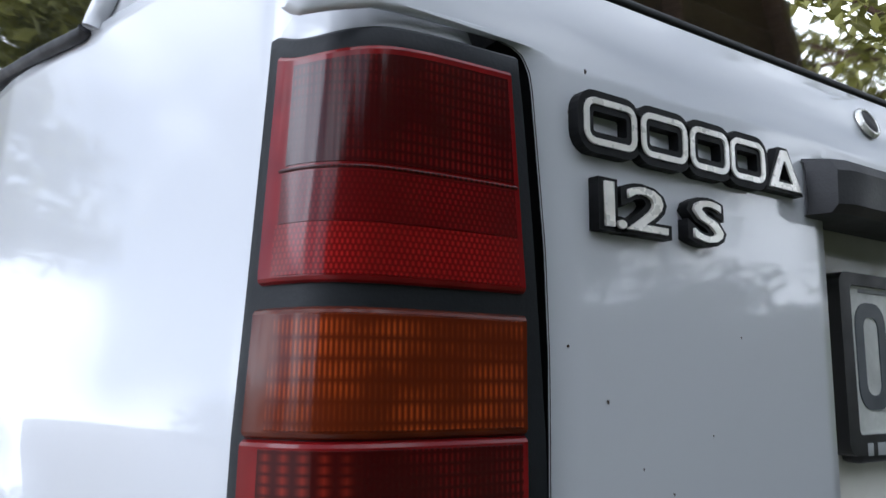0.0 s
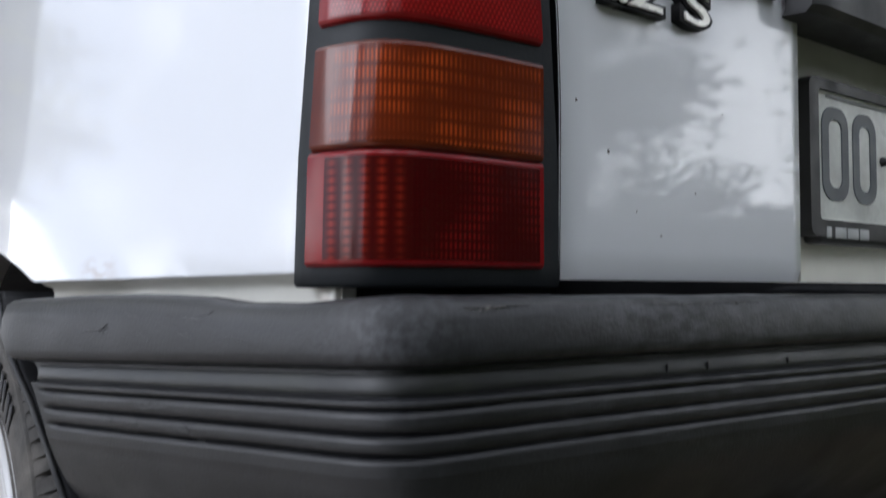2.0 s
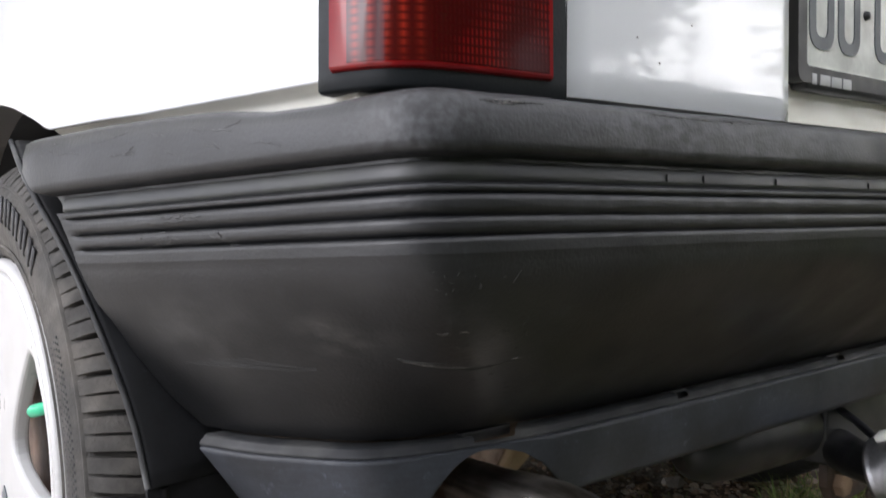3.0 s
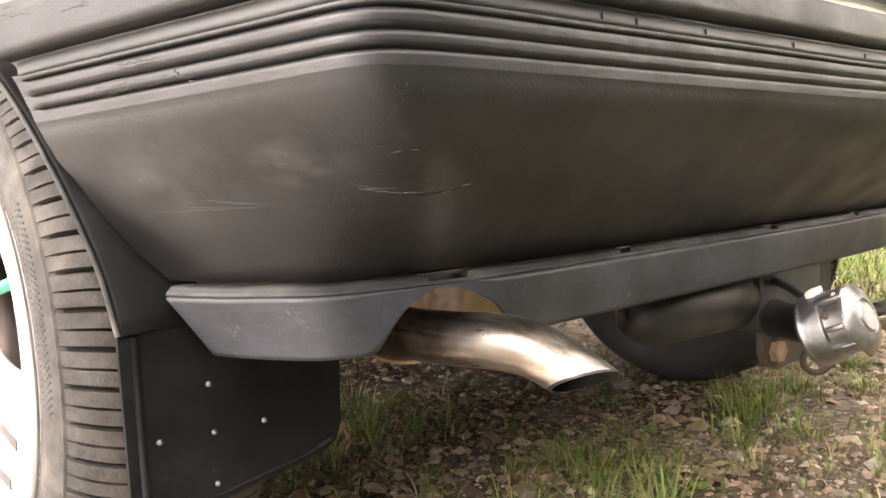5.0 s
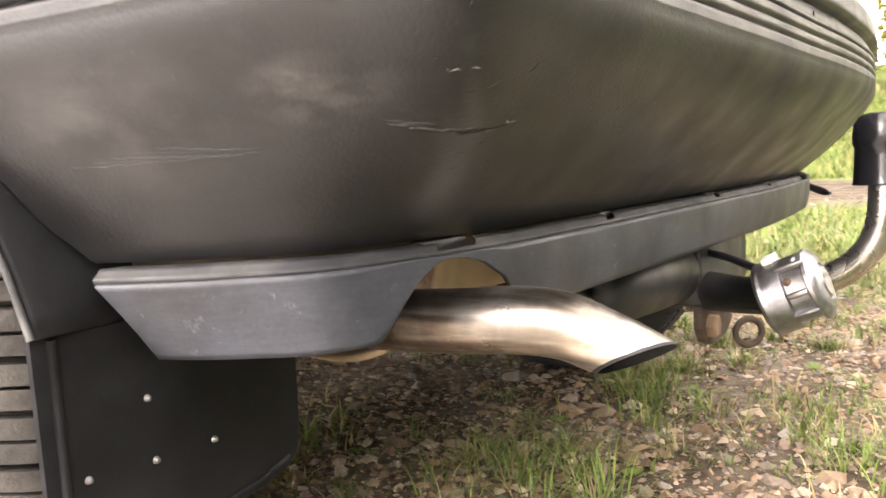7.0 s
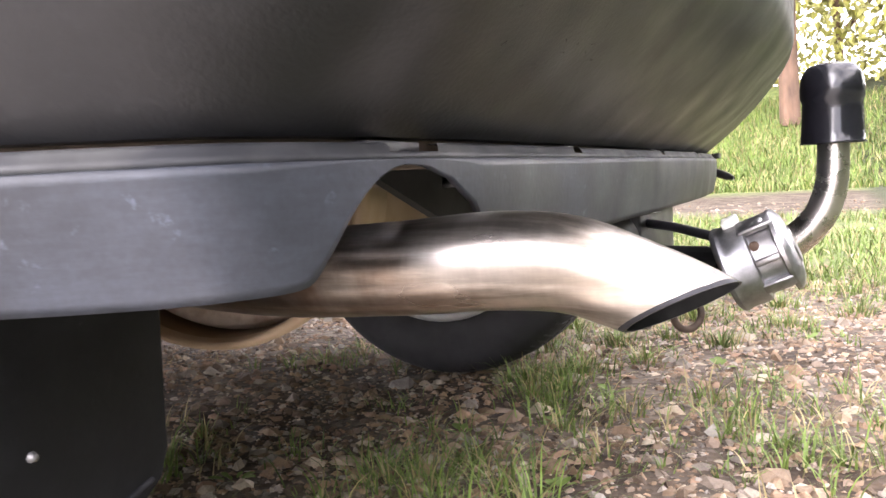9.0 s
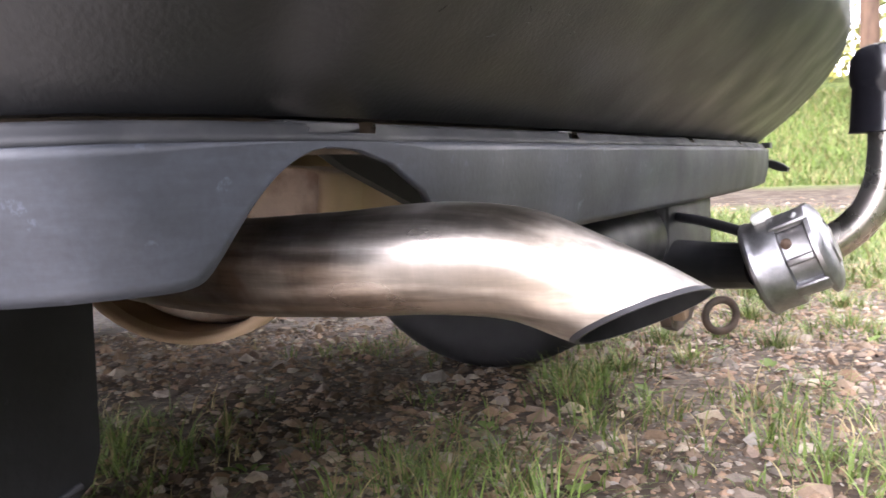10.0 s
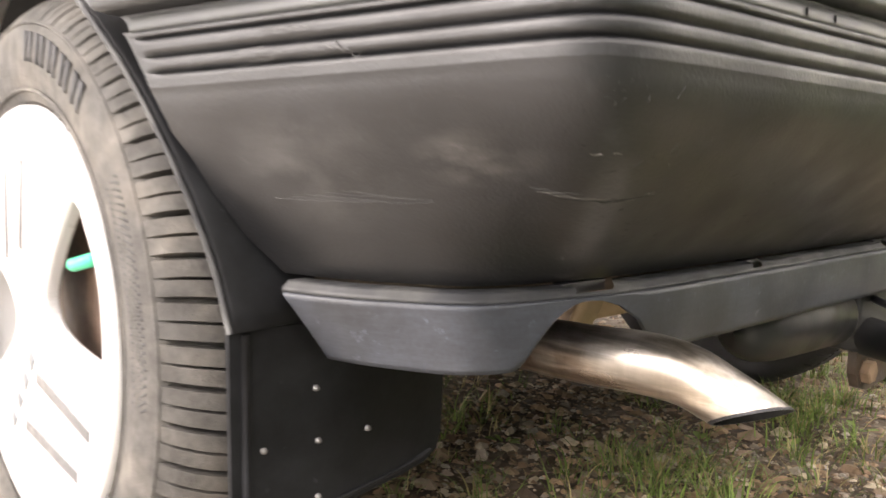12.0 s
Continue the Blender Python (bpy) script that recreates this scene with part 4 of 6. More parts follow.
def build_tailgate():
    zs = list(np.linspace(0.5435, 0.846, 34))

    def left_edge(z):
        """The shut line: straight beside the lamp, then curling over it."""
        if z < 0.795:
            return float(np.interp(z, [0.5435, 0.60, 0.64, 0.693, 0.7605, 0.7747, 0.7836, 0.7899, 0.7925, 0.7942, 0.795], [0.3092, 0.3100, 0.3103, 0.3084, 0.3022, 0.3008, 0.2988, 0.2946, 0.2905, 0.2849, 0.2700]))
        return 0.172

    zs = sorted(set([round(z, 4) for z in zs] + [0.755, 0.765, 0.773, 0.780, 0.786, 0.790, 0.793, 0.7945, 0.7955]))
    rows = []
    for z in zs:
        x0 = left_edge(z)
        over = z >= 0.795
        r = []
        n = 26
        for k in range(n):
            x = x0 + (0.556 - x0) * k / (n - 1)
            y = gate_y(z)
            edge = max(0.0, 1 - (x - x0) / 0.006)
            y += 0.004 * edge * edge
            if z < 0.552:
                y += 0.003 * ((0.552 - z) / 0.0085) ** 2
            if over or x < 0.20:
                y += 0.006 * max(0, (0.20 - x) / 0.03) ** 2
            r.append((x, y, z))
        if z < 0.778:
            r.append((0.559, gate_y(z) + 0.004, z))
        else:
            r.append((0.5595, gate_y(z), z))
        rows.append(r)
    # lip that curls down over the lamp towards the outer corner
    lip = []
    for x in np.linspace(0.1705, 0.2700, 34):
        low = float(np.interp(x, [0.1705, 0.1728, 0.1754, 0.1845, 0.2099, 0.2272, 0.2455, 0.2700], [0.7845, 0.7810, 0.7798, 0.7831, 0.7917, 0.7936, 0.7942, 0.7948]))
        y = 0.006 * max(0, (0.20 - x) / 0.03) ** 2 + 0.004 * max(0.0, 1 - (x - 0.1705) / 0.006) ** 2
        lip.append([(x, gate_y(low) + y + dy, low + dz) for dy, dz in ((0.007, 0.0012), (0.0025, 0.0), (0.0006, 0.0012))] + [(x, gate_y(z) + y, z) for z in np.linspace(low + 0.0025, 0.7958, 5)])
    gate = part("tailgate", join(sheet(rows), sheet(lip)), PAINT, car, "glossy white tailgate reflecting sky and trees")
    # returns of the edge into the shut gap, coloured black for the shade in it
    part("edge_return", sheet([[(left_edge(z) + 0.0005, gate_y(z) + 0.003, z) for z in zs if z < 0.795], [(left_edge(z) + 0.003, gate_y(z) + 0.022, z) for z in zs if z < 0.795]]), SEAL, gate)
    part("lower_return", sheet([[(x, 0.3175, 0.5435), (x, 0.345, 0.5445)] for x in (0.3095, 0.9, 1.40)]), PAINT_DULL, gate)
    # number plate recess
    rec = sheet([[(0.558, 0.3155, z), (0.561, 0.326, z), (0.566, 0.341, z), (0.572, 0.346, z), (0.60, 0.347, z), (1.11, 0.347, z), (1.138, 0.346, z), (1.144, 0.341, z), (1.152, 0.3155, z)]
                 for z in (0.5435, 0.60, 0.66, 0.72, 0.78)])
    part("plate_recess", rec, PAINT_DULL, gate, "grimy white number plate recess")
    part("gate_upper", sheet([[(x, gate_y(z), z) for x in (0.5595, 0.7, XC, 1.2, 1.45)] for z in zs if z > 0.777]), PAINT, gate)
    part("gate_far", sheet([[(x, gate_y(z), z) for x in (1.152, 1.36, 1.45)] for z in (0.5435, 0.66, 0.78)]), PAINT, gate)
    # rear window
    g = part("rear_window", sheet([[(XC + s * (0.66 if s < 0 else 0.585) - s * 0.22 * (z - 0.85), gate_y(z) + 0.004, z) for s in np.linspace(-1, 1, 8)] for z in (0.853, 0.95, 1.1, 1.27)]), GLASS, car, "dark rear glass with a black seal")
    sl = [(XC + s * (0.665 if s < 0 else 0.588), gate_y(0.851) + 0.001, 0.851) for s in np.linspace(-1, 1, 30)]
    part("seal", tube(sl, 0.0032, 8), SEAL, g)
    # lock with a chrome ring
    m = pose(0.634, gate_y(0.819) - 0.001, 0.819, 90 - 20, 0, 0) @ Matrix.Scale(0.76, 4)
    lock = part("lock", revolve([(0.0, 0.0045), (0.0125, 0.004), (0.013, 0.003)], m), SEAL, gate, "round black lock cover")
    part("ring", revolve([(0.0125, 0.002), (0.0130, 0.0048), (0.0150, 0.0045), (0.0165, 0.002), (0.017, 0.0)], m), CHROME, lock, "chrome ring")
    # grab handle over the plate
    hp = [(0.0, 0.0), (-0.026, -0.004), (-0.031, -0.012), (-0.030, -0.034), (-0.024, -0.039), (0.010, -0.041)]
    hx = [(0.534, 0.25), (0.539, 0.85), (0.551, 1.0), (0.58, 1.0), (XC, 1.0), (1.13, 1.0), (1.176, 0.25)]
    sharp(part("grab_handle", sheet([[(x, 0.318 + dy * s, 0.776 + dz) for dy, dz in hp] for x, s in hx]), HANDLE, gate, "black plastic grab handle"), 25)
    return gate


tailgate = build_tailgate()


def glyphs(txt, size, wide, extrude, offset):
    cu = bpy.data.curves.new("lettering", "FONT")
    cu.body, cu.size, cu.extrude, cu.offset = txt, size, extrude, offset
    cu.resolution_u = 3
    tmp = new("tmp", cu)
    bpy.context.view_layer.update()
    me = bpy.data.meshes.new_from_object(tmp.evaluated_get(bpy.context.evaluated_depsgraph_get()))
    bpy.data.objects.remove(tmp)
    me.transform(Matrix.Diagonal((wide, 1, 1, 1)))
    return me


def rounded(x0, x1, z0, z1, r, n=5):
    pts = []
    for cx, cz, s in ((x1 - r, z1 - r, 0), (x0 + r, z1 - r, 90), (x0 + r, z0 + r, 180), (x1 - r, z0 + r, 270)):
        pts += [(cx + r * math.cos(radians(s + 90 * k / n)), cz + r * math.sin(radians(s + 90 * k / n))) for k in range(n + 1)]
    return pts


def ring(outer, inner, y0, y1):
    """A frame between two outlines of equal count, standing from y0 to y1."""
    rows = [[(x, y0, z) for x, z in outer], [(x, y1, z) for x, z in outer], [(x, y1, z) for x, z in inner], [(x, y0, z) for x, z in inner]]
    return sheet(rows, close_u=True)


def build_badges():
    # model badge: five plain chrome-edged shapes on black backs
    spans = [(0.327, 0.366), (0.370, 0.408), (0.411, 0.446), (0.448, 0.482), (0.486, 0.520)]
    y = 0.3135
    for k, (x0, x1) in enumerate(spans):
        z0, z1 = 0.7485, 0.7735
        if k < 4:
            o, i, bo, bi = (rounded(x0 + d, x1 - d, z0 + d, z1 - d, max(0.0075 - d, 0.0015)) for d in (0.0, 0.0034, -0.0042, 0.0070))
        else:
            xm = (x0 + x1) / 2
            o, i = [(x1, z0), (xm + 0.003, z1), (xm - 0.003, z1), (x0, z0)], [(x1 - 0.009, z0 + 0.004), (xm + 0.001, z1 - 0.007), (xm - 0.001, z1 - 0.007), (x0 + 0.009, z0 + 0.004)]
            bo, bi = [(x1 + 0.003, z0 - 0.002), (xm + 0.005, z1 + 0.002), (xm - 0.005, z1 + 0.002), (x0 - 0.003, z0 - 0.002)], [(x1 - 0.011, z0 + 0.006), (xm + 0.0005, z1 - 0.009), (xm - 0.0005, z1 - 0.009), (x0 + 0.011, z0 + 0.006)]
        back = part("badge", ring(bo, bi, y, y - 0.0068), BADGE_BACK, tailgate, "plain chrome-faced badge shape on a black back", smooth=False)
        part("face", ring(o, i, y - 0.0068, y - 0.0078), BADGE_FACE, back, smooth=False)
    # engine badge, lettered
    for txt, x, wide in (("1", 0.3285, 1.75), (".", 0.3465, 1.5), ("2", 0.3545, 2.1), ("S", 0.4080, 1.95)):
        m = pose(x, y, 0.7072, 90, 0, 0)
        a1 = glyphs(txt, 0.0335, wide, 0.0034, 0.0024)
        a1.transform(m @ pose(0, 0, 0.0034))
        b1 = part("badge", a1, BADGE_BACK, tailgate, "chrome engine badge on a black back", smooth=False)
        a2 = glyphs(txt, 0.0335, wide, 0.0008, 0.0002)
        a2.transform(m @ pose(0, 0, 0.0076))
        part("face", a2, BADGE_FACE, b1, smooth=False)


build_badges()


def build_plate():
    # holder, plate and plain bars in place of its characters
    fr = part("number_plate", ring(rounded(0.598, 1.135, 0.580, 0.708, 0.009), rounded(0.612, 1.121, 0.594, 0.699, 0.004), 0.345, 0.3285), SEAL, tailgate, "old white number plate in a black holder", smooth=False)
    part("plate", box(0.609, 1.124, 0.3325, 0.335, 0.591, 0.702, 0.001), PLATE, fr, "weathered white plate")
    part("rim", ring(rounded(0.611, 1.122, 0.593, 0.700, 0.006), rounded(0.6135, 1.1195, 0.5955, 0.6975, 0.005), 0.3325, 0.3312), PLATE, fr, smooth=False)
    for x0, x1 in ((0.622, 0.664), (0.672, 0.712), (0.742, 0.782), (0.792, 0.832), (0.842, 0.882), (0.892, 0.932), (0.965, 1.005), (1.015, 1.055)):
        part("bar", ring(rounded(x0, x1, 0.6105, 0.6875, 0.016), rounded(x0 + 0.0105, x1 - 0.0105, 0.621, 0.677, 0.008), 0.3325, 0.3315), PLATE_INK, fr, smooth=False)
    part("screw", revolve([(0, 0.004), (0.0035, 0.0035), (0.0045, 0.0)], pose(0.724, 0.3325, 0.650, 90, 0, 0), 12), SEAL, fr)
    part("holder_foot", box(0.612, 1.10, 0.329, 0.345, 0.5745, 0.592, 0.004), RUBBER, fr)
    for x0, x1 in ((0.6205, 0.6285), (0.634, 0.652), (0.6535, 0.672), (0.674, 0.69)):
        part("bar", box(x0, x1, 0.3283, 0.3292, 0.5795, 0.5885, 0.0006), GREYPRINT, fr)
    part("bar", box(0.63, 0.80, 0.3318, 0.3326, 0.6945, 0.6975), GREYPRINT, fr)
    return fr


build_plate()


# ---- exhaust ----
def build_exhaust():
    path = spline([(0.345, 0.72, 0.30), (0.335, 0.58, 0.288), (0.326, 0.47, 0.2795), (0.3235, 0.40, 0.2810), (0.325, 0.355, 0.2838), (0.328, 0.325, 0.2820),
                   (0.3300, 0.303, 0.2745), (0.3325, 0.283, 0.2660), (0.337, 0.260, 0.2530), (0.342, 0.238, 0.2390), (0.346, 0.215, 0.2240)], 70)
    # drawn in a little towards the tip
    taper = [1 - 0.15 * (lambda q: q * q * (3 - 2 * q))(min(1.0, max(0.0, (0.355 - y) / 0.10))) for _, y, _ in path]
    # the mouth is cut off slantwise: each line of the wall ends on one plane
    co, no = Vector((0.334, 0.283, 0.2645)), Vector((-0.22, -0.44, -0.87)).normalized()

    def wall(radius, segs=48, rows_n=80):
        full = tube(path, [radius * q for q in taper], segs, cap=False)
        full.verts.ensure_lookup_table()
        lines = []
        for j in range(segs):
            ln = [full.verts[k * segs + j].co.copy() for k in range(len(path))]
            out = [ln[0]]
            for a0, b0 in zip(ln, ln[1:]):
                da, db = (a0 - co).dot(no), (b0 - co).dot(no)
                if db >= 0 and b0.y < 0.36:
                    out.append(a0.lerp(b0, da / (da - db)))
                    break
                out.append(b0)
            lines.append(spline(out, rows_n))
        full.free()
        return [[tuple(lines[j][k]) for j in range(segs)] for k in range(rows_n)]

    outer_wall, inner_wall = wall(0.0198), wall(0.0188)
    cut = [tuple(a * 0.42 + b * 0.58 for a, b in zip(p, q)) for p, q in zip(outer_wall[-2], outer_wall[-1])]
    ob = part("exhaust_pipe", sheet(outer_wall[:-1] + [cut], close_u=True), STEEL, car, "polished steel tailpipe with a slant-cut tip")
    sharp(part("tip_edge", sheet([cut, outer_wall[-1], inner_wall[-1]], close_u=True), TIP, ob, "blackened rim of the tip"), 40)
    part("bore", sheet(inner_wall[30:], close_u=True), SOOT, ob, "sooty bore")
    # silencer ahead of the bumper: an oval drum, its end dished in behind a rolled ring
    def oval(x, r, n=56):
        return [(x, 0.569 + 0.113 * r * math.cos(k), 0.315 + (0.0915 if math.sin(k) < 0 else 0.008) * r * math.sin(k)) for k in (2 * math.pi * j / n for j in range(n))]

    sil = part("silencer", sheet([oval(x, r) for x, r in ((0.405, 0.925), (0.400, 0.935), (0.3975, 0.955), (0.398, 0.985), (0.402, 1.0), (0.408, 0.995), (0.413, 0.97), (0.424, 0.955), (0.436, 0.945), (0.440, 0.9), (0.440, 0.02))], close_u=True),
               TAN, car, "dusty tan silencer with a rusty dished end")
    part("groove", sheet([oval(x, r) for x, r in ((0.405, 0.925), (0.412, 0.918), (0.421, 0.915), (0.4245, 0.905))], close_u=True), GROOVE, sil, "grimy brown recess")
    part("end_cap", sheet([oval(x, r) for x, r in ((0.4245, 0.908), (0.4185, 0.885), (0.4160, 0.86), (0.4165, 0.78), (0.4190, 0.45), (0.420, 0.02))], close_u=True), DISH, sil, "pitted rusty end cap")
    part("body", box(0.438, 0.62, 0.506, 0.620, 0.262, 0.334, 0.012, 3), TAN, sil, "dusty tan box behind the end")
    br = part("bumper_bracket", prism([(0.391, 0.318), (0.454, 0.296), (0.60, 0.262), (0.60, 0.350), (0.33, 0.350), (0.365, 0.330)], 0.440, 0.446), UNDER, car, "dark bumper bracket over the silencer", smooth=False)
    part("tab", box(0.462, 0.478, 0.430, 0.440, 0.3125, 0.3165, 0.001), ALU, br)
    part("hanger", box(0.300, 0.312, 0.53, 0.545, 0.30, 0.36, 0.002), UNDER, car)
    part("heat_shield", sheet([[(0.25, 0.52, 0.30), (0.25, 0.60, 0.30)], [(0.30, 0.50, 0.345), (0.34, 0.66, 0.345)], [(0.60, 0.48, 0.352), (0.60, 0.70, 0.352)]]), TAN, car, "dusty tan panel above the exhaust")


build_exhaust()


# ---- tow bar ----
def build_towbar():
    bar = part("tow_bar", tube([(0.575, 0.424, 0.254), (0.578, 0.424, 0.254), (0.588, 0.424, 0.254), (0.606, 0.424, 0.254), (0.63, 0.424, 0.254), (0.68, 0.424, 0.253), (0.765, 0.424, 0.250), (0.772, 0.424, 0.250), (0.95, 0.427, 0.250)],
                               [0.001, 0.014, 0.0235, 0.0300, 0.0330, 0.0345, 0.0345, 0.029, 0.029], 32), BLACKSTEEL, car, "black tow bar with a steel ball neck under a rubber cap")
    neck = spline([(0.865, 0.2335, 0.345), (0.865, 0.2335, 0.315), (0.865, 0.2365, 0.288), (0.865, 0.248, 0.262), (0.865, 0.272, 0.240), (0.865, 0.305, 0.227), (0.865, 0.36, 0.213), (0.865, 0.44, 0.205)], 50)
    part("ball_neck", tube(neck, [0.0135 + 0.0022 * min(1, k / 22) for k in range(50)], 24), TOWSTEEL, bar, "bare steel swan neck")
    m = pose(0.865, 0.2335, 0.331)
    part("ball_cap", revolve([(0.0, 0.073), (0.012, 0.0725), (0.021, 0.069), (0.0262, 0.061), (0.0275, 0.050), (0.0272, 0.041), (0.0255, 0.037), (0.0258, 0.030), (0.0268, 0.012), (0.0275, 0.002), (0.0285, 0.0), (0.024, 0.0), (0.0235, 0.02)], m, 40), CAP, bar, "glossy black rubber ball cap")
    # clamp bracket and fixing plate
    bk = box(-0.062, 0.062, -0.030, 0.03, -0.034, 0.036, 0.004)
    bk.transform(pose(0.842, 0.418, 0.245, 0, 0, -4))
    part("bracket", bk, GREYSTEEL, bar, "grey painted clamp bracket")
    part("bracket_fin", prism([(0.90, 0.285), (0.955, 0.292), (0.955, 0.225), (0.925, 0.205), (0.90, 0.21)], 0.395, 0.401), BLACKSTEEL, bar, smooth=False)
    pl = part("fixing_plate", prism([(0.787, 0.215), (0.90, 0.215), (0.895, 0.180), (0.872, 0.166), (0.82, 0.163), (0.798, 0.170), (0.787, 0.186)], 0.396, 0.405), RUST, bar, "rusty fixing plate", smooth=False)
    part("bolt", revolve([(0.0, 0.010), (0.0110, 0.010), (0.0128, 0.0085), (0.0128, 0.0), (0.015, 0.0)], pose(0.811, 0.396, 0.186, 90, 0, 0), 6), GROOVE, pl, smooth=False)
    ey = [(0.846 + 0.010 * math.cos(k), 0.364 - 0.0115 * math.cos(k), 0.174 + 0.0145 * math.sin(k)) for k in np.linspace(0, 2 * math.pi, 25)]
    part("shackle_ring", tube(ey, 0.0036, 10, cap=False), RUST, bar, "rusty brown shackle ring")
    # socket for the trailer lead
    m = pose(0.722, 0.289, 0.241, 68, 0, 1)
    k = part("socket", revolve([(0.0, -0.026), (0.029, -0.026), (0.0325, -0.0255), (0.0350, -0.0235), (0.0355, -0.021), (0.0348, -0.019), (0.0342, -0.017), (0.0342, -0.002), (0.0335, 0.0), (0.0300, 0.0012), (0.0295, 0.003),
                                (0.0295, 0.020), (0.0, 0.020)], m, 56), ALU, bar, "round aluminium trailer socket with a hinged lid")
    sharp(k, 28)
    lid = part("lid", revolve([(0.0, 0.0315), (0.0135, 0.0312), (0.0150, 0.0296), (0.0162, 0.0290), (0.0175, 0.0300), (0.0255, 0.0285), (0.0315, 0.0255), (0.0335, 0.0235), (0.0338, 0.0205), (0.0325, 0.0195), (0.029, 0.0195)], m, 56), ALU, k, "domed hinged lid")
    sharp(lid, 28)

    def fitted(name, bm, mat, turn):
        bm.transform(m @ pose(0, 0, 0, 0, 0, turn))
        return part(name, bm, mat, k)

    fitted("lug", box(-0.0075, 0.0075, 0.0335, 0.0395, -0.013, 0.0, 0.0012), PLATE, 12)
    fitted("hinge_arm", box(-0.0075, 0.0075, 0.0295, 0.0355, -0.004, 0.024, 0.002), ALU, 34)
    fitted("pin", revolve([(0, 0.002), (0.0024, 0.0016), (0.003, 0)], pose(0, 0.0353, 0.015, -90, 0, 0), 12), ALU, 36)
    fitted("latch_arm", box(-0.005, 0.005, 0.029, 0.0345, -0.002, 0.022, 0.0015), ALU, 132)
    fitted("rust_spot", revolve([(0.0, 0.0016), (0.003, 0.0012), (0.0042, -0.0006)], pose(0, 0.0298, 0.0045, -90, 0, 0), 14), RUST, 66)
    fitted("web", box(-0.0025, 0.0025, 0.028, 0.0335, 0.0005, 0.0195, 0.001), ALU, 92)
    part("arm", tube([(0.728, 0.310, 0.234), (0.76, 0.352, 0.230), (0.80, 0.39, 0.226)], [0.017, 0.019, 0.021], 16), BLACKSTEEL, bar)
    part("lead", tube(spline([(0.728, 0.312, 0.256), (0.775, 0.36, 0.264), (0.83, 0.42, 0.272), (0.90, 0.47, 0.30)], 24), 0.0042, 10), RUBBER, bar, "black trailer lead")
    part("hose_end", tube(spline([(1.40, 0.47, 0.325), (1.375, 0.42, 0.313), (1.355, 0.372, 0.296)], 12), [0.006] * 9 + [0.0065, 0.006, 0.003], 12), RUBBER, car, "black rubber hose end")


build_towbar()


# ---- wheels ----
def tyre_mesh(x_out, sign, dark=False):
    """A tyre turned about x; x_out is its outer wall, sign the way to its inner side. The tread is cut by wide and narrow slots."""
    prof = [(0.172, 0.010), (0.178, 0.003), (0.192, -0.001), (0.212, -0.004), (0.228, -0.003), (0.238, 0.0005), (0.2445, 0.0050), (0.2470, 0.0072), (0.2505, 0.0105), (0.2555, 0.017),
            (0.2605, 0.026), (0.2645, 0.039), (0.2660, 0.050), (0.2612, 0.0515), (0.2612, 0.058), (0.2675, 0.0595), (0.268, 0.0825), (0.2675, 0.1055), (0.2612, 0.107), (0.2612, 0.1135), (0.2672, 0.115),
            (0.2650, 0.136), (0.2585, 0.150), (0.247, 0.162), (0.225, 0.168), (0.195, 0.165), (0.175, 0.155)]
    pitches = 58
    sub = (0.0, 0.10, 0.13, 0.52, 0.545, 0.575, 0.60, 0.97)
    deep = (1, 1, 0, 0, 0.7, 0.7, 0, 0)
    rows = []
    for p in range(pitches):
        for u, dp in zip(sub, deep):
            r = []
            for rad, h in prof:
                t = min(1.0, max(0.0, (h - 0.0015) / 0.011)) * (1 if h < 0.051 or 0.059 < h < 0.106 or h > 0.114 else 0) * (1 if h < 0.15 else 0)
                slant = (h - 0.01) * 1.1
                ang = 2 * math.pi * (p + u) / pitches + slant * 0.6
                rr = rad - 0.0105 * dp * t
                r.append((x_out + sign * h, WHEEL_Y + rr * math.cos(ang), WHEEL_Z + rr * math.sin(ang)))
            rows.append(r)
    return sheet(rows, close_v=True)


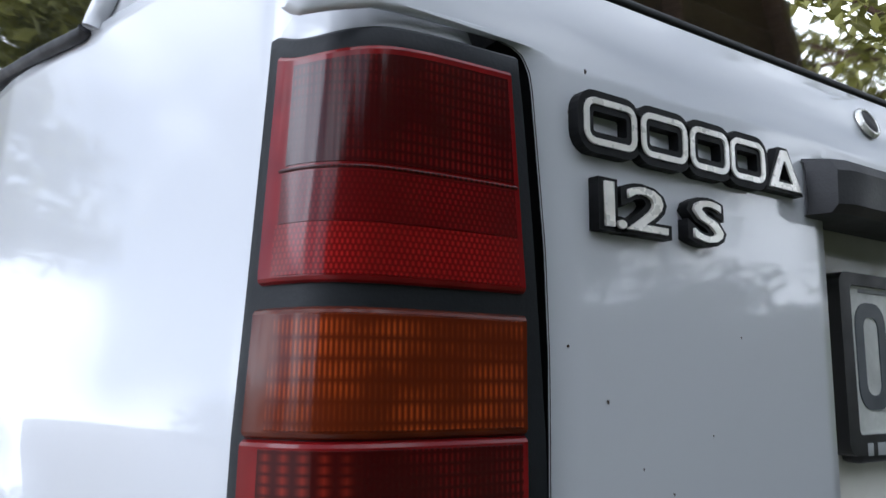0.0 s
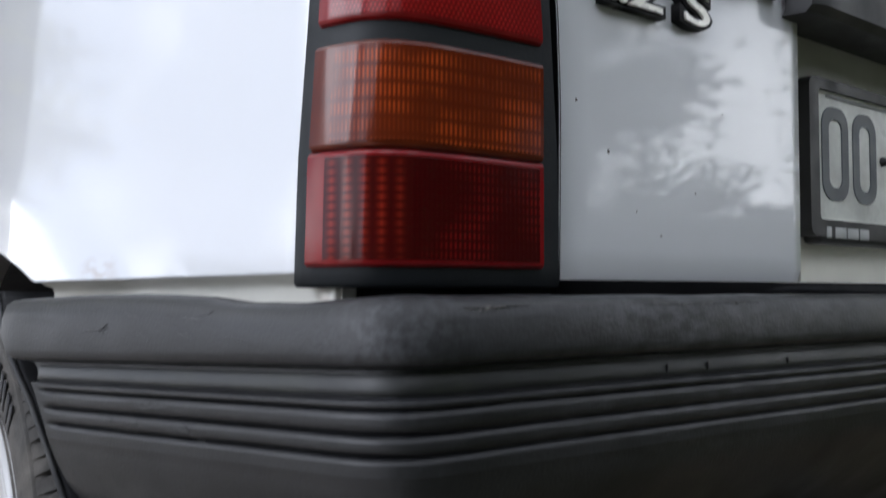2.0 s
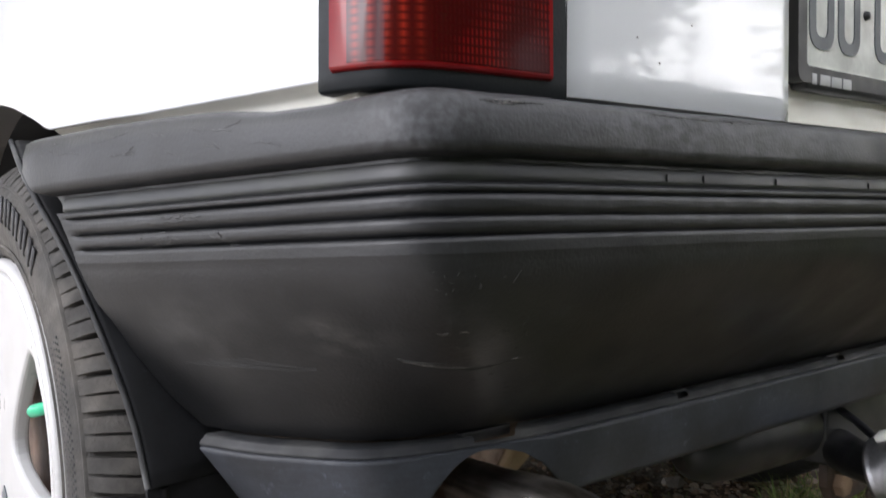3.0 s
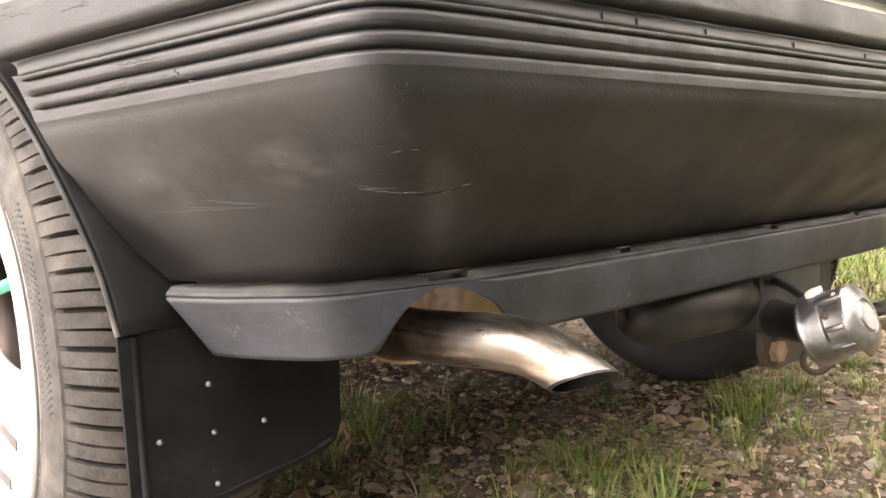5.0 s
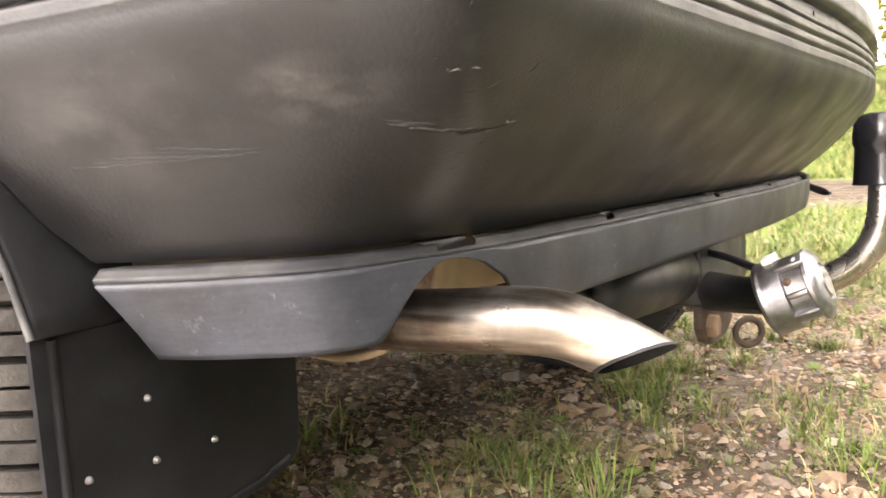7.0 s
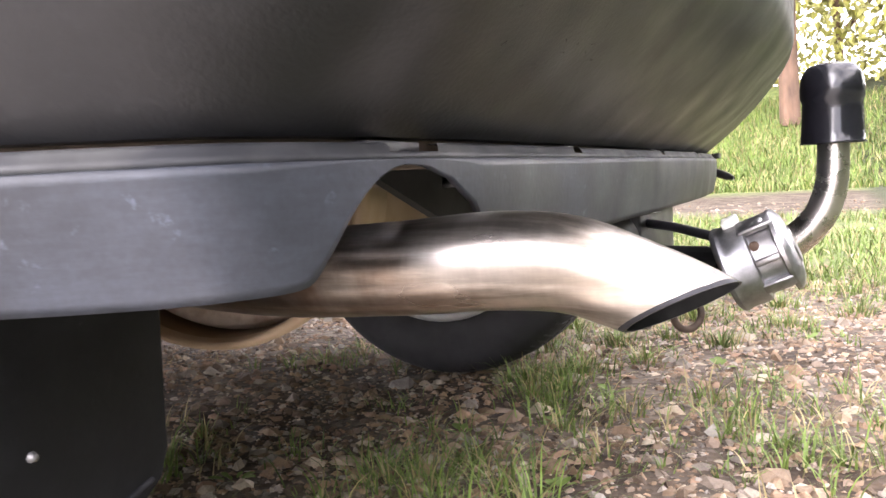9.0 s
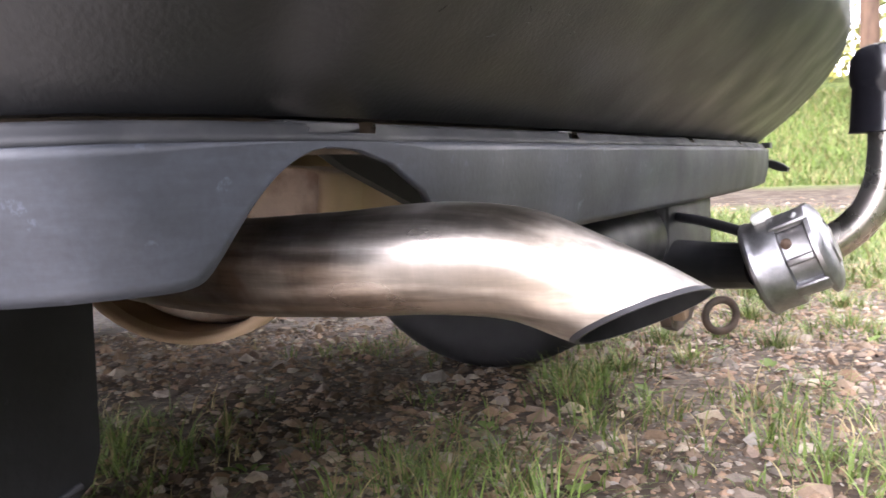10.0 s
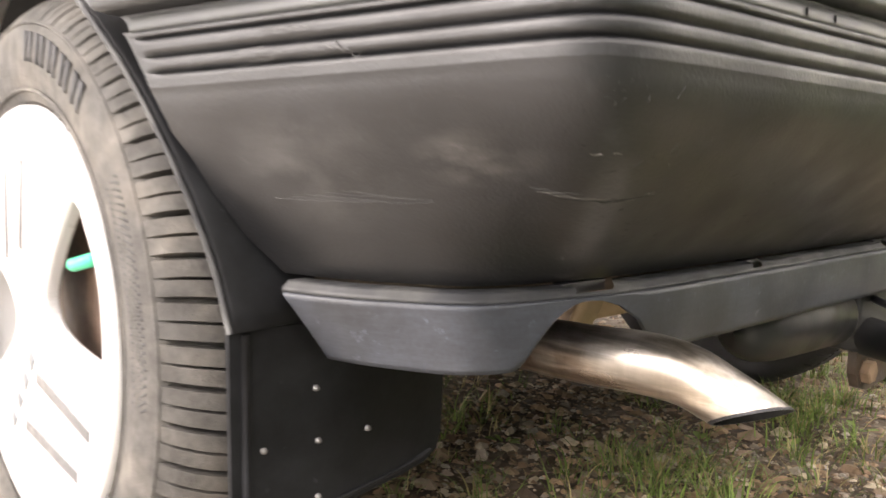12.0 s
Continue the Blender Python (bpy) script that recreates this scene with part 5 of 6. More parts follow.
def build_wheel():
    wh = new("wheel")
    wh.parent = car
    tagged(wh, "white three-spoke wheel with a dusty tyre")
    ty = part("tyre", tyre_mesh(0.099, 1), TYRE, wh, "dusty black tyre with slotted tread")
    sharp(ty, 40)
    # plain bars in place of the moulded lettering on the wall
    for k in range(5):
        for w0, w1, r0, r1 in ((0.0, 2.0, 0.208, 0.231), (3.0, 5.0, 0.208, 0.231)):
            a0, a1 = radians(94 + k * 7.0 + w0), radians(94 + k * 7.0 + w1)
            rows = [[(0.0950, WHEEL_Y + rr * math.cos(an), WHEEL_Z + rr * math.sin(an)) for an in np.linspace(a0, a1, 3)] for rr in (r0, (r0 + r1) / 2, r1)]
            thicken(part("bar", sheet(rows), TYRE_DARK, wh), 0.0012, 0)
    # moulded line and a band of dimples on the wall
    mw = pose(0.099, WHEEL_Y, WHEEL_Z, 0, -90, 0)
    part("wall_line", revolve([(0.2362, -0.001), (0.2370, 0.0012), (0.2384, 0.0010), (0.2392, -0.002)], mw, 120), TYRE, wh)
    part("wall_line", revolve([(0.1845, 0.0005), (0.1855, 0.0022), (0.1868, 0.0022), (0.1878, 0.0008)], mw, 120), TYRE, wh)
    dm = []
    for q in range(5):
        for s in range(30):
            an, rr = radians(146 + s * 1.35 + 0.6 * (q % 2)), 0.2085 + q * 0.0042
            dm.append(revolve([(0.0, 0.0011), (0.0011, 0.0008), (0.0016, -0.0006)], pose(0.0960, WHEEL_Y + rr * math.cos(an), WHEEL_Z + rr * math.sin(an), 0, -90, 0), 6))
    part("dimple_band", join(*dm), TYRE_DARK, wh, "band of fine moulded dimples")
    # rim flange
    m = pose(0.099, WHEEL_Y, WHEEL_Z, 0, -90, 0)
    part("rim_flange", revolve([(0.150, -0.045), (0.158, -0.018), (0.161, -0.002), (0.167, 0.003), (0.172, 0.003), (0.1745, 0.0), (0.175, -0.010)], m, 90), RIMPAINT, wh, "white painted rim edge")
    # spokes: a disc with large rounded holes
    bm = bmesh.new()

    def loop(pts):
        vs = [bm.verts.new((0.1035, WHEEL_Y + y, WHEEL_Z + z)) for y, z in pts]
        for k in range(len(vs)):
            bm.edges.new((vs[k], vs[(k + 1) % len(vs)]))

    loop([(0.163 * math.cos(k), 0.163 * math.sin(k)) for k in np.linspace(0, 2 * math.pi, 120, endpoint=False)])
    for c in (159, 356):
        ctl = [(0.152, -19), (0.1545, 0), (0.152, 19), (0.144, 25), (0.116, 26), (0.074, 25), (0.046, 17), (0.039, 0), (0.046, -17), (0.074, -25), (0.116, -26), (0.144, -25)]
        pp = [(r * math.cos(radians(c + d)), r * math.sin(radians(c + d))) for r, d in ctl]
        loop([tuple(q) for q in spline(pp + pp[:1], 60)[:-1]])
    bmesh.ops.triangle_fill(bm, edges=bm.edges[:], use_beauty=True, normal=(-1, 0, 0))
    bmesh.ops.recalc_face_normals(bm, faces=bm.faces[:])
    sp = part("spokes", bm, RIMPAINT, wh, "white painted spoked wheel face", smooth=False)
    thicken(sp, 0.014, 0)
    bv = sp.modifiers.new("round", "BEVEL")
    bv.width, bv.segments, bv.limit_method = 0.004, 3, "ANGLE"
    bv.harden_normals = False
    # dark strips paint the shade of slots pressed into the spokes; bars replace the maker's lettering
    def on_face(y0, z0, y1, z1, wide, turn, mat, name):
        ln = math.hypot(y1 - y0, z1 - z0)
        b = box(-0.0008, 0.0006, 0, ln, -wide / 2, wide / 2, 0.0004)
        b.transform(pose(0.0962, WHEEL_Y, WHEEL_Z) @ pose(0, 0, 0, turn, 0, 0) @ pose(0, y0, z0, math.degrees(math.atan2(z1 - z0, y1 - y0)), 0, 0))
        part(name, b, mat, wh)

    on_face(-0.012, -0.046, -0.125, -0.066, 0.0095, 0, SLOT, "slot")
    on_face(0.020, -0.094, -0.098, -0.105, 0.0095, 0, SLOT, "slot")
    on_face(0.017, 0.057, 0.006, 0.130, 0.0080, 0, SLOT, "slot")
    on_face(0.055, 0.045, 0.050, 0.128, 0.0080, 0, SLOT, "slot")
    for k in range(4):
        f = 0.06 + k * 0.25
        y0, z0 = -0.009 + 0.071 * f, -0.024 - 0.083 * f
        on_face(y0, z0, y0 + 0.0085, z0 - 0.0105, 0.0125, 0, PLATE_INK, "bar")
    part("brake_drum", revolve([(0.0, -0.035), (0.06, -0.035), (0.105, -0.040), (0.118, -0.05), (0.118, -0.09)], m, 60), DRUM, wh, "rust-brown brake drum")
    part("dust_plate", revolve([(0.10, -0.075), (0.155, -0.075)], m, 60), DRUM, wh)
    v0 = Vector((0.106, 0.668, 0.330))
    v1 = Vector((0.100, 0.700, 0.3215))
    part("valve_cap", tube([v0, v0.lerp(v1, 0.1), v0.lerp(v1, 0.9), v1], [0.0035, 0.0052, 0.0052, 0.004], 14), GREEN, wh, "green plastic valve cap")
    # far rear wheel, seen from its inner side
    w2 = new("wheel")
    w2.parent = car
    tagged(w2, "far rear wheel, dark tyre with a white inner rim")
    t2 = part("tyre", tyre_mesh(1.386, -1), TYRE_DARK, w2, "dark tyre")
    t2.location = (0, 0.022, 0)
    sharp(t2, 40)
    m2 = pose(1.219, WHEEL_Y + 0.022, WHEEL_Z, 0, -90, 0)
    part("rim_flange", revolve([(0.176, -0.004), (0.175, 0.002), (0.168, 0.003), (0.163, 0.0), (0.1585, -0.008)], m2, 60), RIMPAINT, w2, "white inner rim edge")
    part("rim_well", revolve([(0.1585, -0.008), (0.157, -0.02), (0.150, -0.03), (0.148, -0.08), (0.05, -0.09), (0.0, -0.09)], m2, 60), DRUM, w2, "dark brown rim well")
    # front wheels, plain
    for x_out, sg, m3 in ((0.105, 1, pose(0.108, 3.13, WHEEL_Z, 0, -90, 0)), (1.45, -1, pose(1.447, 3.13, WHEEL_Z, 0, 90, 0))):
        w3 = new("wheel")
        w3.parent = car
        tagged(w3, "front wheel, white rim and dark tyre")
        t3 = part("tyre", tyre_mesh(x_out, sg), TYRE_DARK, w3)
        t3.location = (0, 3.13 - WHEEL_Y, 0)
        part("rim", revolve([(0.176, -0.006), (0.172, 0.003), (0.160, -0.002), (0.15, -0.008), (0.05, -0.004), (0.0, -0.004)], m3, 60), RIMPAINT, w3)
    return wh


build_wheel()


# ---- mud flap and arch liner ----
def build_flap():
    poly = [(0.1235, 0.302), (0.125, 0.160), (0.200, 0.170), (0.262, 0.1785), (0.283, 0.183), (0.294, 0.190), (0.299, 0.203), (0.302, 0.300)]
    fl = part("mud_flap", prism(poly, 0.509, 0.513), FLAP, car, "black rubber mud flap with bright rivets", smooth=False)
    part("rib", tube([(0.1345, 0.5085, 0.300), (0.1345, 0.5085, 0.165)], 0.0028, 10), FLAP, fl)
    part("hem", tube([(0.13, 0.5085, 0.1675), (0.20, 0.5085, 0.1755), (0.262, 0.5085, 0.184), (0.288, 0.5085, 0.191)], 0.0018, 8), FLAP, fl)
    for x, z in ((0.186, 0.257), (0.229, 0.2205), (0.147, 0.2235), (0.188, 0.221), (0.188, 0.1825)):
        part("rivet", revolve([(0, 0.0025), (0.0016, 0.002), (0.0023, 0.0)], pose(x, 0.509, z, 90, 0, 0), 10), RIVET, fl)
    rows = []
    for (x, y, z) in spline([(0.1235, 0.506, 0.302), (0.1195, 0.520, 0.345), (0.109, 0.540, 0.395), (0.097, 0.575, 0.450), (0.086, 0.625, 0.500), (0.09, 0.69, 0.535)], 24):
        rows.append([(x, y, z), (x + 0.004, y - 0.003, z + 0.001), (x + 0.05, y + 0.004, z), (0.30, y + 0.01, z)])
    ln = part("arch_liner", sheet(rows), FLAP, car, "black plastic wheel arch liner")
    part("edge_bead", tube([(r[0][0] - 0.0006, r[0][1], r[0][2]) for r in rows], 0.0021, 8), LIP_EDGE, ln, "dusty grey rolled edge")
    thicken(ln, 0.003)
    # roof of the wheel arch
    ar = [[(x, WHEEL_Y + 0.315 * math.cos(k), WHEEL_Z + 0.315 * math.sin(k)) for x in (0.135, 0.33)] for k in np.linspace(radians(-10), radians(152), 30)]
    part("arch_roof", sheet(ar), UNDER, car)


build_flap()


# ---- scuffs ----


def build_scuffs():
    """Short raised scratches and chips in the bumper's skin, following its surface."""
    me = bumper.data
    tree = BVHTree.FromPolygons([v.co.copy() for v in me.vertices], [tuple(p.vertices) for p in me.polygons])
    rnd = random.Random(21)

    def stroke(p0, p1, width, mat, wob=0.0006, n=14, lift=0.00035):
        rows = []
        p0, p1 = Vector(p0), Vector(p1)
        side = Vector((0, 0, 1))
        for k in range(n):
            f = k / (n - 1)
            c = p0.lerp(p1, f) + Vector((rnd.uniform(-1, 1), rnd.uniform(-1, 1), rnd.uniform(-1, 1))) * wob
            loc, nor, _, _ = tree.find_nearest(c)
            if nor.dot(Vector((-0.4, -1, 0.1))) < 0:
                nor = -nor
            d = (p1 - p0).normalized()
            side = nor.cross(d).normalized()
            w = width * (0.25 + 0.75 * math.sin(math.pi * f)) * rnd.uniform(0.6, 1.2)
            top = lift + w * 0.25 if lift > 0 else 0.00025
            rows.append([loc + side * w + nor * 0.0001, loc + nor * top, loc - side * w + nor * 0.0001])
        part("scuff", sheet(rows), mat, bumper)

    stroke((0.2036, 0.3451, 0.3967), (0.2250, 0.3285, 0.3962), 0.0005, SCUFF)
    stroke((0.2077, 0.3440, 0.3926), (0.2494, 0.3189, 0.3914), 0.0006, SCUFF_DARK, 0.0009, 22)
    stroke((0.2060, 0.3440, 0.3935), (0.2420, 0.3210, 0.3925), 0.0003, SCUFF_PALE, 0.0009, 22)
    stroke((0.2085, 0.3420, 0.3950), (0.2200, 0.3330, 0.3945), 0.0005, SCUFF)
    # frayed pale grazes along the top edge, and wrinkles in the flutes
    for x0, x1, z in ((0.203, 0.250, 0.5315), (0.206, 0.244, 0.5305), (0.212, 0.250, 0.5322), (0.324, 0.372, 0.5325), (0.340, 0.410, 0.5318), (0.385, 0.448, 0.5326), (0.400, 0.440, 0.5312)):
        for _ in range(3):
            u = x0 + (x1 - x0) * rnd.uniform(0.0, 0.6)
            stroke((u, 0.272, z + rnd.uniform(-0.001, 0.001)), (u + (x1 - x0) * rnd.uniform(0.2, 0.4), 0.272, z), rnd.uniform(0.0002, 0.0005), rnd.choice((SCUFF, SCUFF_PALE)), 0.0010, 12)
    for p0, p1 in (((0.118, 0.4845, 0.4571), (0.1246, 0.4484, 0.4603)), ((0.130, 0.425, 0.463), (0.1388, 0.4007, 0.4591)), ((0.1201, 0.4602, 0.4726), (0.129, 0.4286, 0.4732))):
        stroke(p0, p1, 0.0009, SCUFF_DARK, 0.0007, 16)
        stroke(Vector(p0) + Vector((0, 0, 0.0022)), Vector(p1) + Vector((0, 0, 0.0018)), 0.0007, SCUFF, 0.0009, 16)
        stroke(Vector(p0) + Vector((0.002, -0.009, 0.0035)), Vector(p1) + Vector((0, 0.008, 0.0030)), 0.0005, PLASTIC, 0.0009, 16)
    stroke((0.236, 0.328, 0.3915), (0.264, 0.322, 0.400), 0.0004, SCUFF_DARK)
    stroke((0.250, 0.325, 0.395), (0.256, 0.324, 0.3965), 0.0006, SCUFF_PALE)
    stroke((0.261, 0.322, 0.400), (0.268, 0.321, 0.4015), 0.0006, SCUFF_PALE)
    stroke((0.206, 0.312, 0.4215), (0.212, 0.310, 0.4225), 0.0006, SCUFF_PALE, 0.0006, 8)
    stroke((0.214, 0.309, 0.4235), (0.219, 0.308, 0.4240), 0.0006, SCUFF_PALE, 0.0005, 6)
    stroke((0.199, 0.313, 0.4260), (0.202, 0.312, 0.4275), 0.0009, SCUFF_DARK, 0.0004, 5)
    for k in range(5):
        stroke((0.141 + 0.003 * k, 0.4864 - 0.012 * k, 0.3838 + 0.0012 * k), (0.1818 - 0.002 * (k % 3), 0.3933 + 0.007 * (k % 3), 0.3862 + 0.0007 * k), 0.00016, SCUFF if k % 2 == 0 else SCUFF_DARK, 0.0005, 24)
    stroke((0.128, 0.44, 0.4605), (0.136, 0.412, 0.4628), 0.0007, SCUFF_DARK, 0.0006)
    stroke((0.118, 0.472, 0.4755), (0.126, 0.445, 0.4745), 0.0008, PLASTIC, 0.0008, 12, 0.0004)
    stroke((0.115, 0.486, 0.4630), (0.122, 0.462, 0.4660), 0.0008, PLASTIC, 0.0008, 12, 0.0004)
    stroke((0.228, 0.285, 0.4430), (0.232, 0.283, 0.4480), 0.0003, SCUFF, 0.0005, 8)
    for _ in range(40):
        x, z = rnd.uniform(0.205, 0.42), rnd.uniform(0.345, 0.448)
        p = (x, 0.33, z) if x > 0.2 else (x, 0.40, z)
        a0 = rnd.uniform(-0.004, 0.004)
        stroke(p, (p[0] + rnd.uniform(0.001, 0.005), p[1] - 0.001, z + a0), rnd.uniform(0.00012, 0.0003), rnd.choice((SCUFF, SCUFF, SCUFF_DARK)), 0.0003, 5)
    for _ in range(12):
        x, z = rnd.uniform(0.175, 0.222), rnd.uniform(0.432, 0.450)
        stroke((x, 0.28, z), (x + rnd.uniform(-0.004, 0.004), 0.28, z + rnd.uniform(-0.003, 0.003)), rnd.uniform(0.0002, 0.0005), SCUFF, 0.0004, 6)
    for _ in range(22):
        y = rnd.uniform(0.36, 0.60)
        z = rnd.uniform(0.511, 0.527)
        x = float(np.interp(-y, -OUTER_S[::-1][:, 1][::-1], OUTER_S[:, 0]))
        stroke((x, y, z), (x + 0.004, y - rnd.uniform(0.004, 0.02), z + rnd.uniform(-0.004, 0.004)), rnd.uniform(0.0002, 0.0005), rnd.choice((SCUFF, SCUFF_DARK)), 0.0006, 7)


SCUFF = material("scuffed_plastic", (0.042, 0.042, 0.042), 0.6, var=0.3, scale=200)
SCUFF_PALE = material("fresh_scuff", (0.13, 0.125, 0.118), 0.6, var=0.4, scale=300)
SCUFF_DARK = material("gouge", (0.008, 0.008, 0.008), 0.5, var=0.2, scale=100)
build_scuffs()


def build_specks():
    rnd = random.Random(4)
    for x, z, r in ((0.347, 0.619, 0.0009), (0.320, 0.646, 0.0006), (0.395, 0.571, 0.0005), (0.43, 0.60, 0.0004), (0.336, 0.79, 0.0009), (0.323, 0.765, 0.0007), (0.46, 0.655, 0.0005), (0.372, 0.585, 0.0004)):
        pts = [(x + r * rnd.uniform(0.6, 1.2) * math.cos(k), z + r * 1.6 * rnd.uniform(0.6, 1.2) * math.sin(k)) for k in np.linspace(0, 2 * math.pi, 8, endpoint=False)]
        part("chip", prism(pts, gate_y(z) - 0.0004, gate_y(z) + 0.001), RUST, tailgate, smooth=False)


build_specks()


def build_grit():
    """Dried splashes on the valance, too fine to pick apart."""
    me = lip.data
    tree = BVHTree.FromPolygons([v.co.copy() for v in me.vertices], [tuple(p.vertices) for p in me.polygons])
    rnd = random.Random(17)
    dots = []
    for _ in range(130):
        x = 0.13 + 0.5 * rnd.random() ** 1.6
        y = float(np.interp(x, LOWER_S[:, 0], LOWER_S[:, 1])) - 0.004
        if 0.245 < x < 0.38:
            continue
        loc, nor, _, _ = tree.find_nearest(Vector((x, y, rnd.uniform(0.284, 0.322))))
        if nor.dot(Vector((-0.4, -1, 0))) < 0:
            nor = -nor
        r = 0.0005 * math.exp(rnd.gauss(0, 0.5))
        m = Matrix.Translation(loc) @ nor.to_track_quat("Z", "Y").to_matrix().to_4x4()
        dots.append(revolve([(0.0, 0.0003), (r, 0.00015), (r * 1.2, -0.0003)], m @ Matrix.Diagonal((1, rnd.uniform(0.6, 1.8), 1, 1)), 6))
    tagged(part("grit", join(*dots), GRITMAT, lip), "fine pale splashes", kind="stuff")


GRITMAT = material("dried_splash", (0.13, 0.125, 0.12), 0.8, var=0.3, scale=100)
build_grit()


# ---- trees and other surroundings ----
def build_tree(x, y, height, spread, mat, seed, leaves=1500, size=0.16, low=0.25, lean=0.0):
    rnd = random.Random(seed)
    z0 = lie(x, y) - 0.05
    tr = thing("tree", "leafy deciduous tree with a rough brown trunk", "tree", "trees round the track")
    p = [(x + lean * f + 0.15 * math.sin(3 * f + seed), y + 0.12 * math.cos(2 * f + seed), z0 + f * height * 0.8) for f in np.linspace(0, 1, 9)]
    bms = [tube(p, [0.020 * height ** 0.8 * (1 - 0.85 * f) + 0.01 for f in np.linspace(0, 1, 9)], 10)]
    tips = []
    for k in range(11):
        f = low + 0.1 + (0.85 - low) * k / 11
        b = Vector(p[min(8, int(f * 8))])
        an = k * 2.4 + seed
        t = b + Vector((math.cos(an), math.sin(an), 0.55)) * spread * (0.9 - 0.4 * f)
        bms.append(tube([b, b.lerp(t, 0.5) + Vector((0, 0, 0.1 * spread)), t], [0.03 * height ** 0.5, 0.018 * height ** 0.5, 0.006], 6))
        tips += [t, b.lerp(t, 0.6)]
    part("trunk", join(*bms), BARK, tr)
    verts, faces = [], []
    clumps = []
    for t in tips + [Vector(p[-1])]:
        for _ in range(3):
            clumps.append(t + Vector((rnd.gauss(0, 0.22), rnd.gauss(0, 0.22), rnd.gauss(0, 0.16))) * spread)
    for _ in range(leaves):
        c = rnd.choice(clumps) + Vector((rnd.gauss(0, 1), rnd.gauss(0, 1), rnd.gauss(0, 0.7))) * spread * 0.13
        q = Euler((rnd.uniform(-1.2, 1.2), rnd.uniform(-1.2, 1.2), rnd.uniform(0, 6.3))).to_matrix()
        s = size * rnd.uniform(0.5, 1.2)
        i = len(verts)
        verts += [tuple(c + q @ Vector(v)) for v in ((-s, 0, 0), (0, -s * 0.5, s * 0.1), (s, 0, 0), (0, s * 0.5, s * 0.1))]
        faces.append((i, i + 1, i + 2, i + 3))
    me = bpy.data.meshes.new("crown")
    me.from_pydata(verts, [], faces)
    tagged(part("crown", me, mat, tr, smooth=False), kind="stuff")
    return tr


TREES = [(13.2, 0.75, 11, 3.6, LEAF, 18, 4200), (12.5, 5.2, 10, 3.4, LEAF, 19, 4000), (19.0, 3.4, 7, 2.6, LEAF, 1, 3800), (16.5, 6.5, 6, 2.4, LEAF, 2, 3200), (20.0, 9.0, 8, 3.0, LEAF, 3, 3200), (21, 0.2, 7, 2.8, LEAF, 4, 3000),
         (19.5, -4.0, 7, 2.8, LEAF, 5, 2200), (15, 13, 8, 3.0, LEAF_DARK, 6, 2200), (8, 17, 9, 3.4, LEAF_DARK, 7, 2400), (0, 18, 9, 3.4, LEAF_DARK, 8, 2400),
         (6.2, -10.5, 10, 3.2, LEAF_DARK, 11, 3600), (8.6, -15.0, 10, 3.0, LEAF_DARK, 12, 3600), (2.0, -13.0, 6, 2.4, LEAF_DARK, 16, 2600), (-4, -15, 5, 2.2, LEAF_DARK, 14, 2000)]
for tx, ty, th, ts, tm, sd, nl in TREES:
    build_tree(tx, ty, th, ts, tm, sd, nl)
build_tree(6.4, -11.0, 8, 3.4, LEAF_DARK, 20, 14000, 0.11, 0.02)
build_tree(9.6, -10.2, 9, 3.0, LEAF_DARK, 17, 16000, 0.13, 0.06, 2.0)
build_tree(-2.4, 9.3, 7.5, 2.2, LEAF, 21, 15000, 0.12, 0.10)
build_tree(3.0, -16.0, 8, 3.6, LEAF_DARK, 22, 7000, 0.16, 0.02)


def build_hedge():
    """Undergrowth along the far edge of the verge."""
    rnd = random.Random(77)
    verts, faces = [], []
    for _ in range(24000):
        y = rnd.uniform(-8, 16)
        x = 14.5 + rnd.uniform(0, 2.4) + 0.5 * math.sin(y * 0.9)
        top = 3.3 + 0.8 * math.sin(y * 0.7) + 0.5 * math.sin(y * 2.3)
        z = lie(x, y) + rnd.random() ** 1.2 * top
        s = 0.075 * rnd.uniform(0.6, 1.4)
        q = Euler((rnd.uniform(-1.3, 1.3), rnd.uniform(-1.3, 1.3), rnd.uniform(0, 6.3))).to_matrix()
        i = len(verts)
        verts += [tuple(Vector((x, y, z)) + q @ Vector(v)) for v in ((-s, 0, 0), (0, -s * 0.6, 0.02), (s, 0, 0), (0, s * 0.6, 0.02))]
        faces.append((i, i + 1, i + 2, i + 3))
    me = bpy.data.meshes.new("undergrowth")
    me.from_pydata(verts, [], faces)
    tagged(part("undergrowth", me, LEAF, smooth=False), "sunlit yellow-green undergrowth along the track", "undergrowth", kind="stuff")


build_hedge()


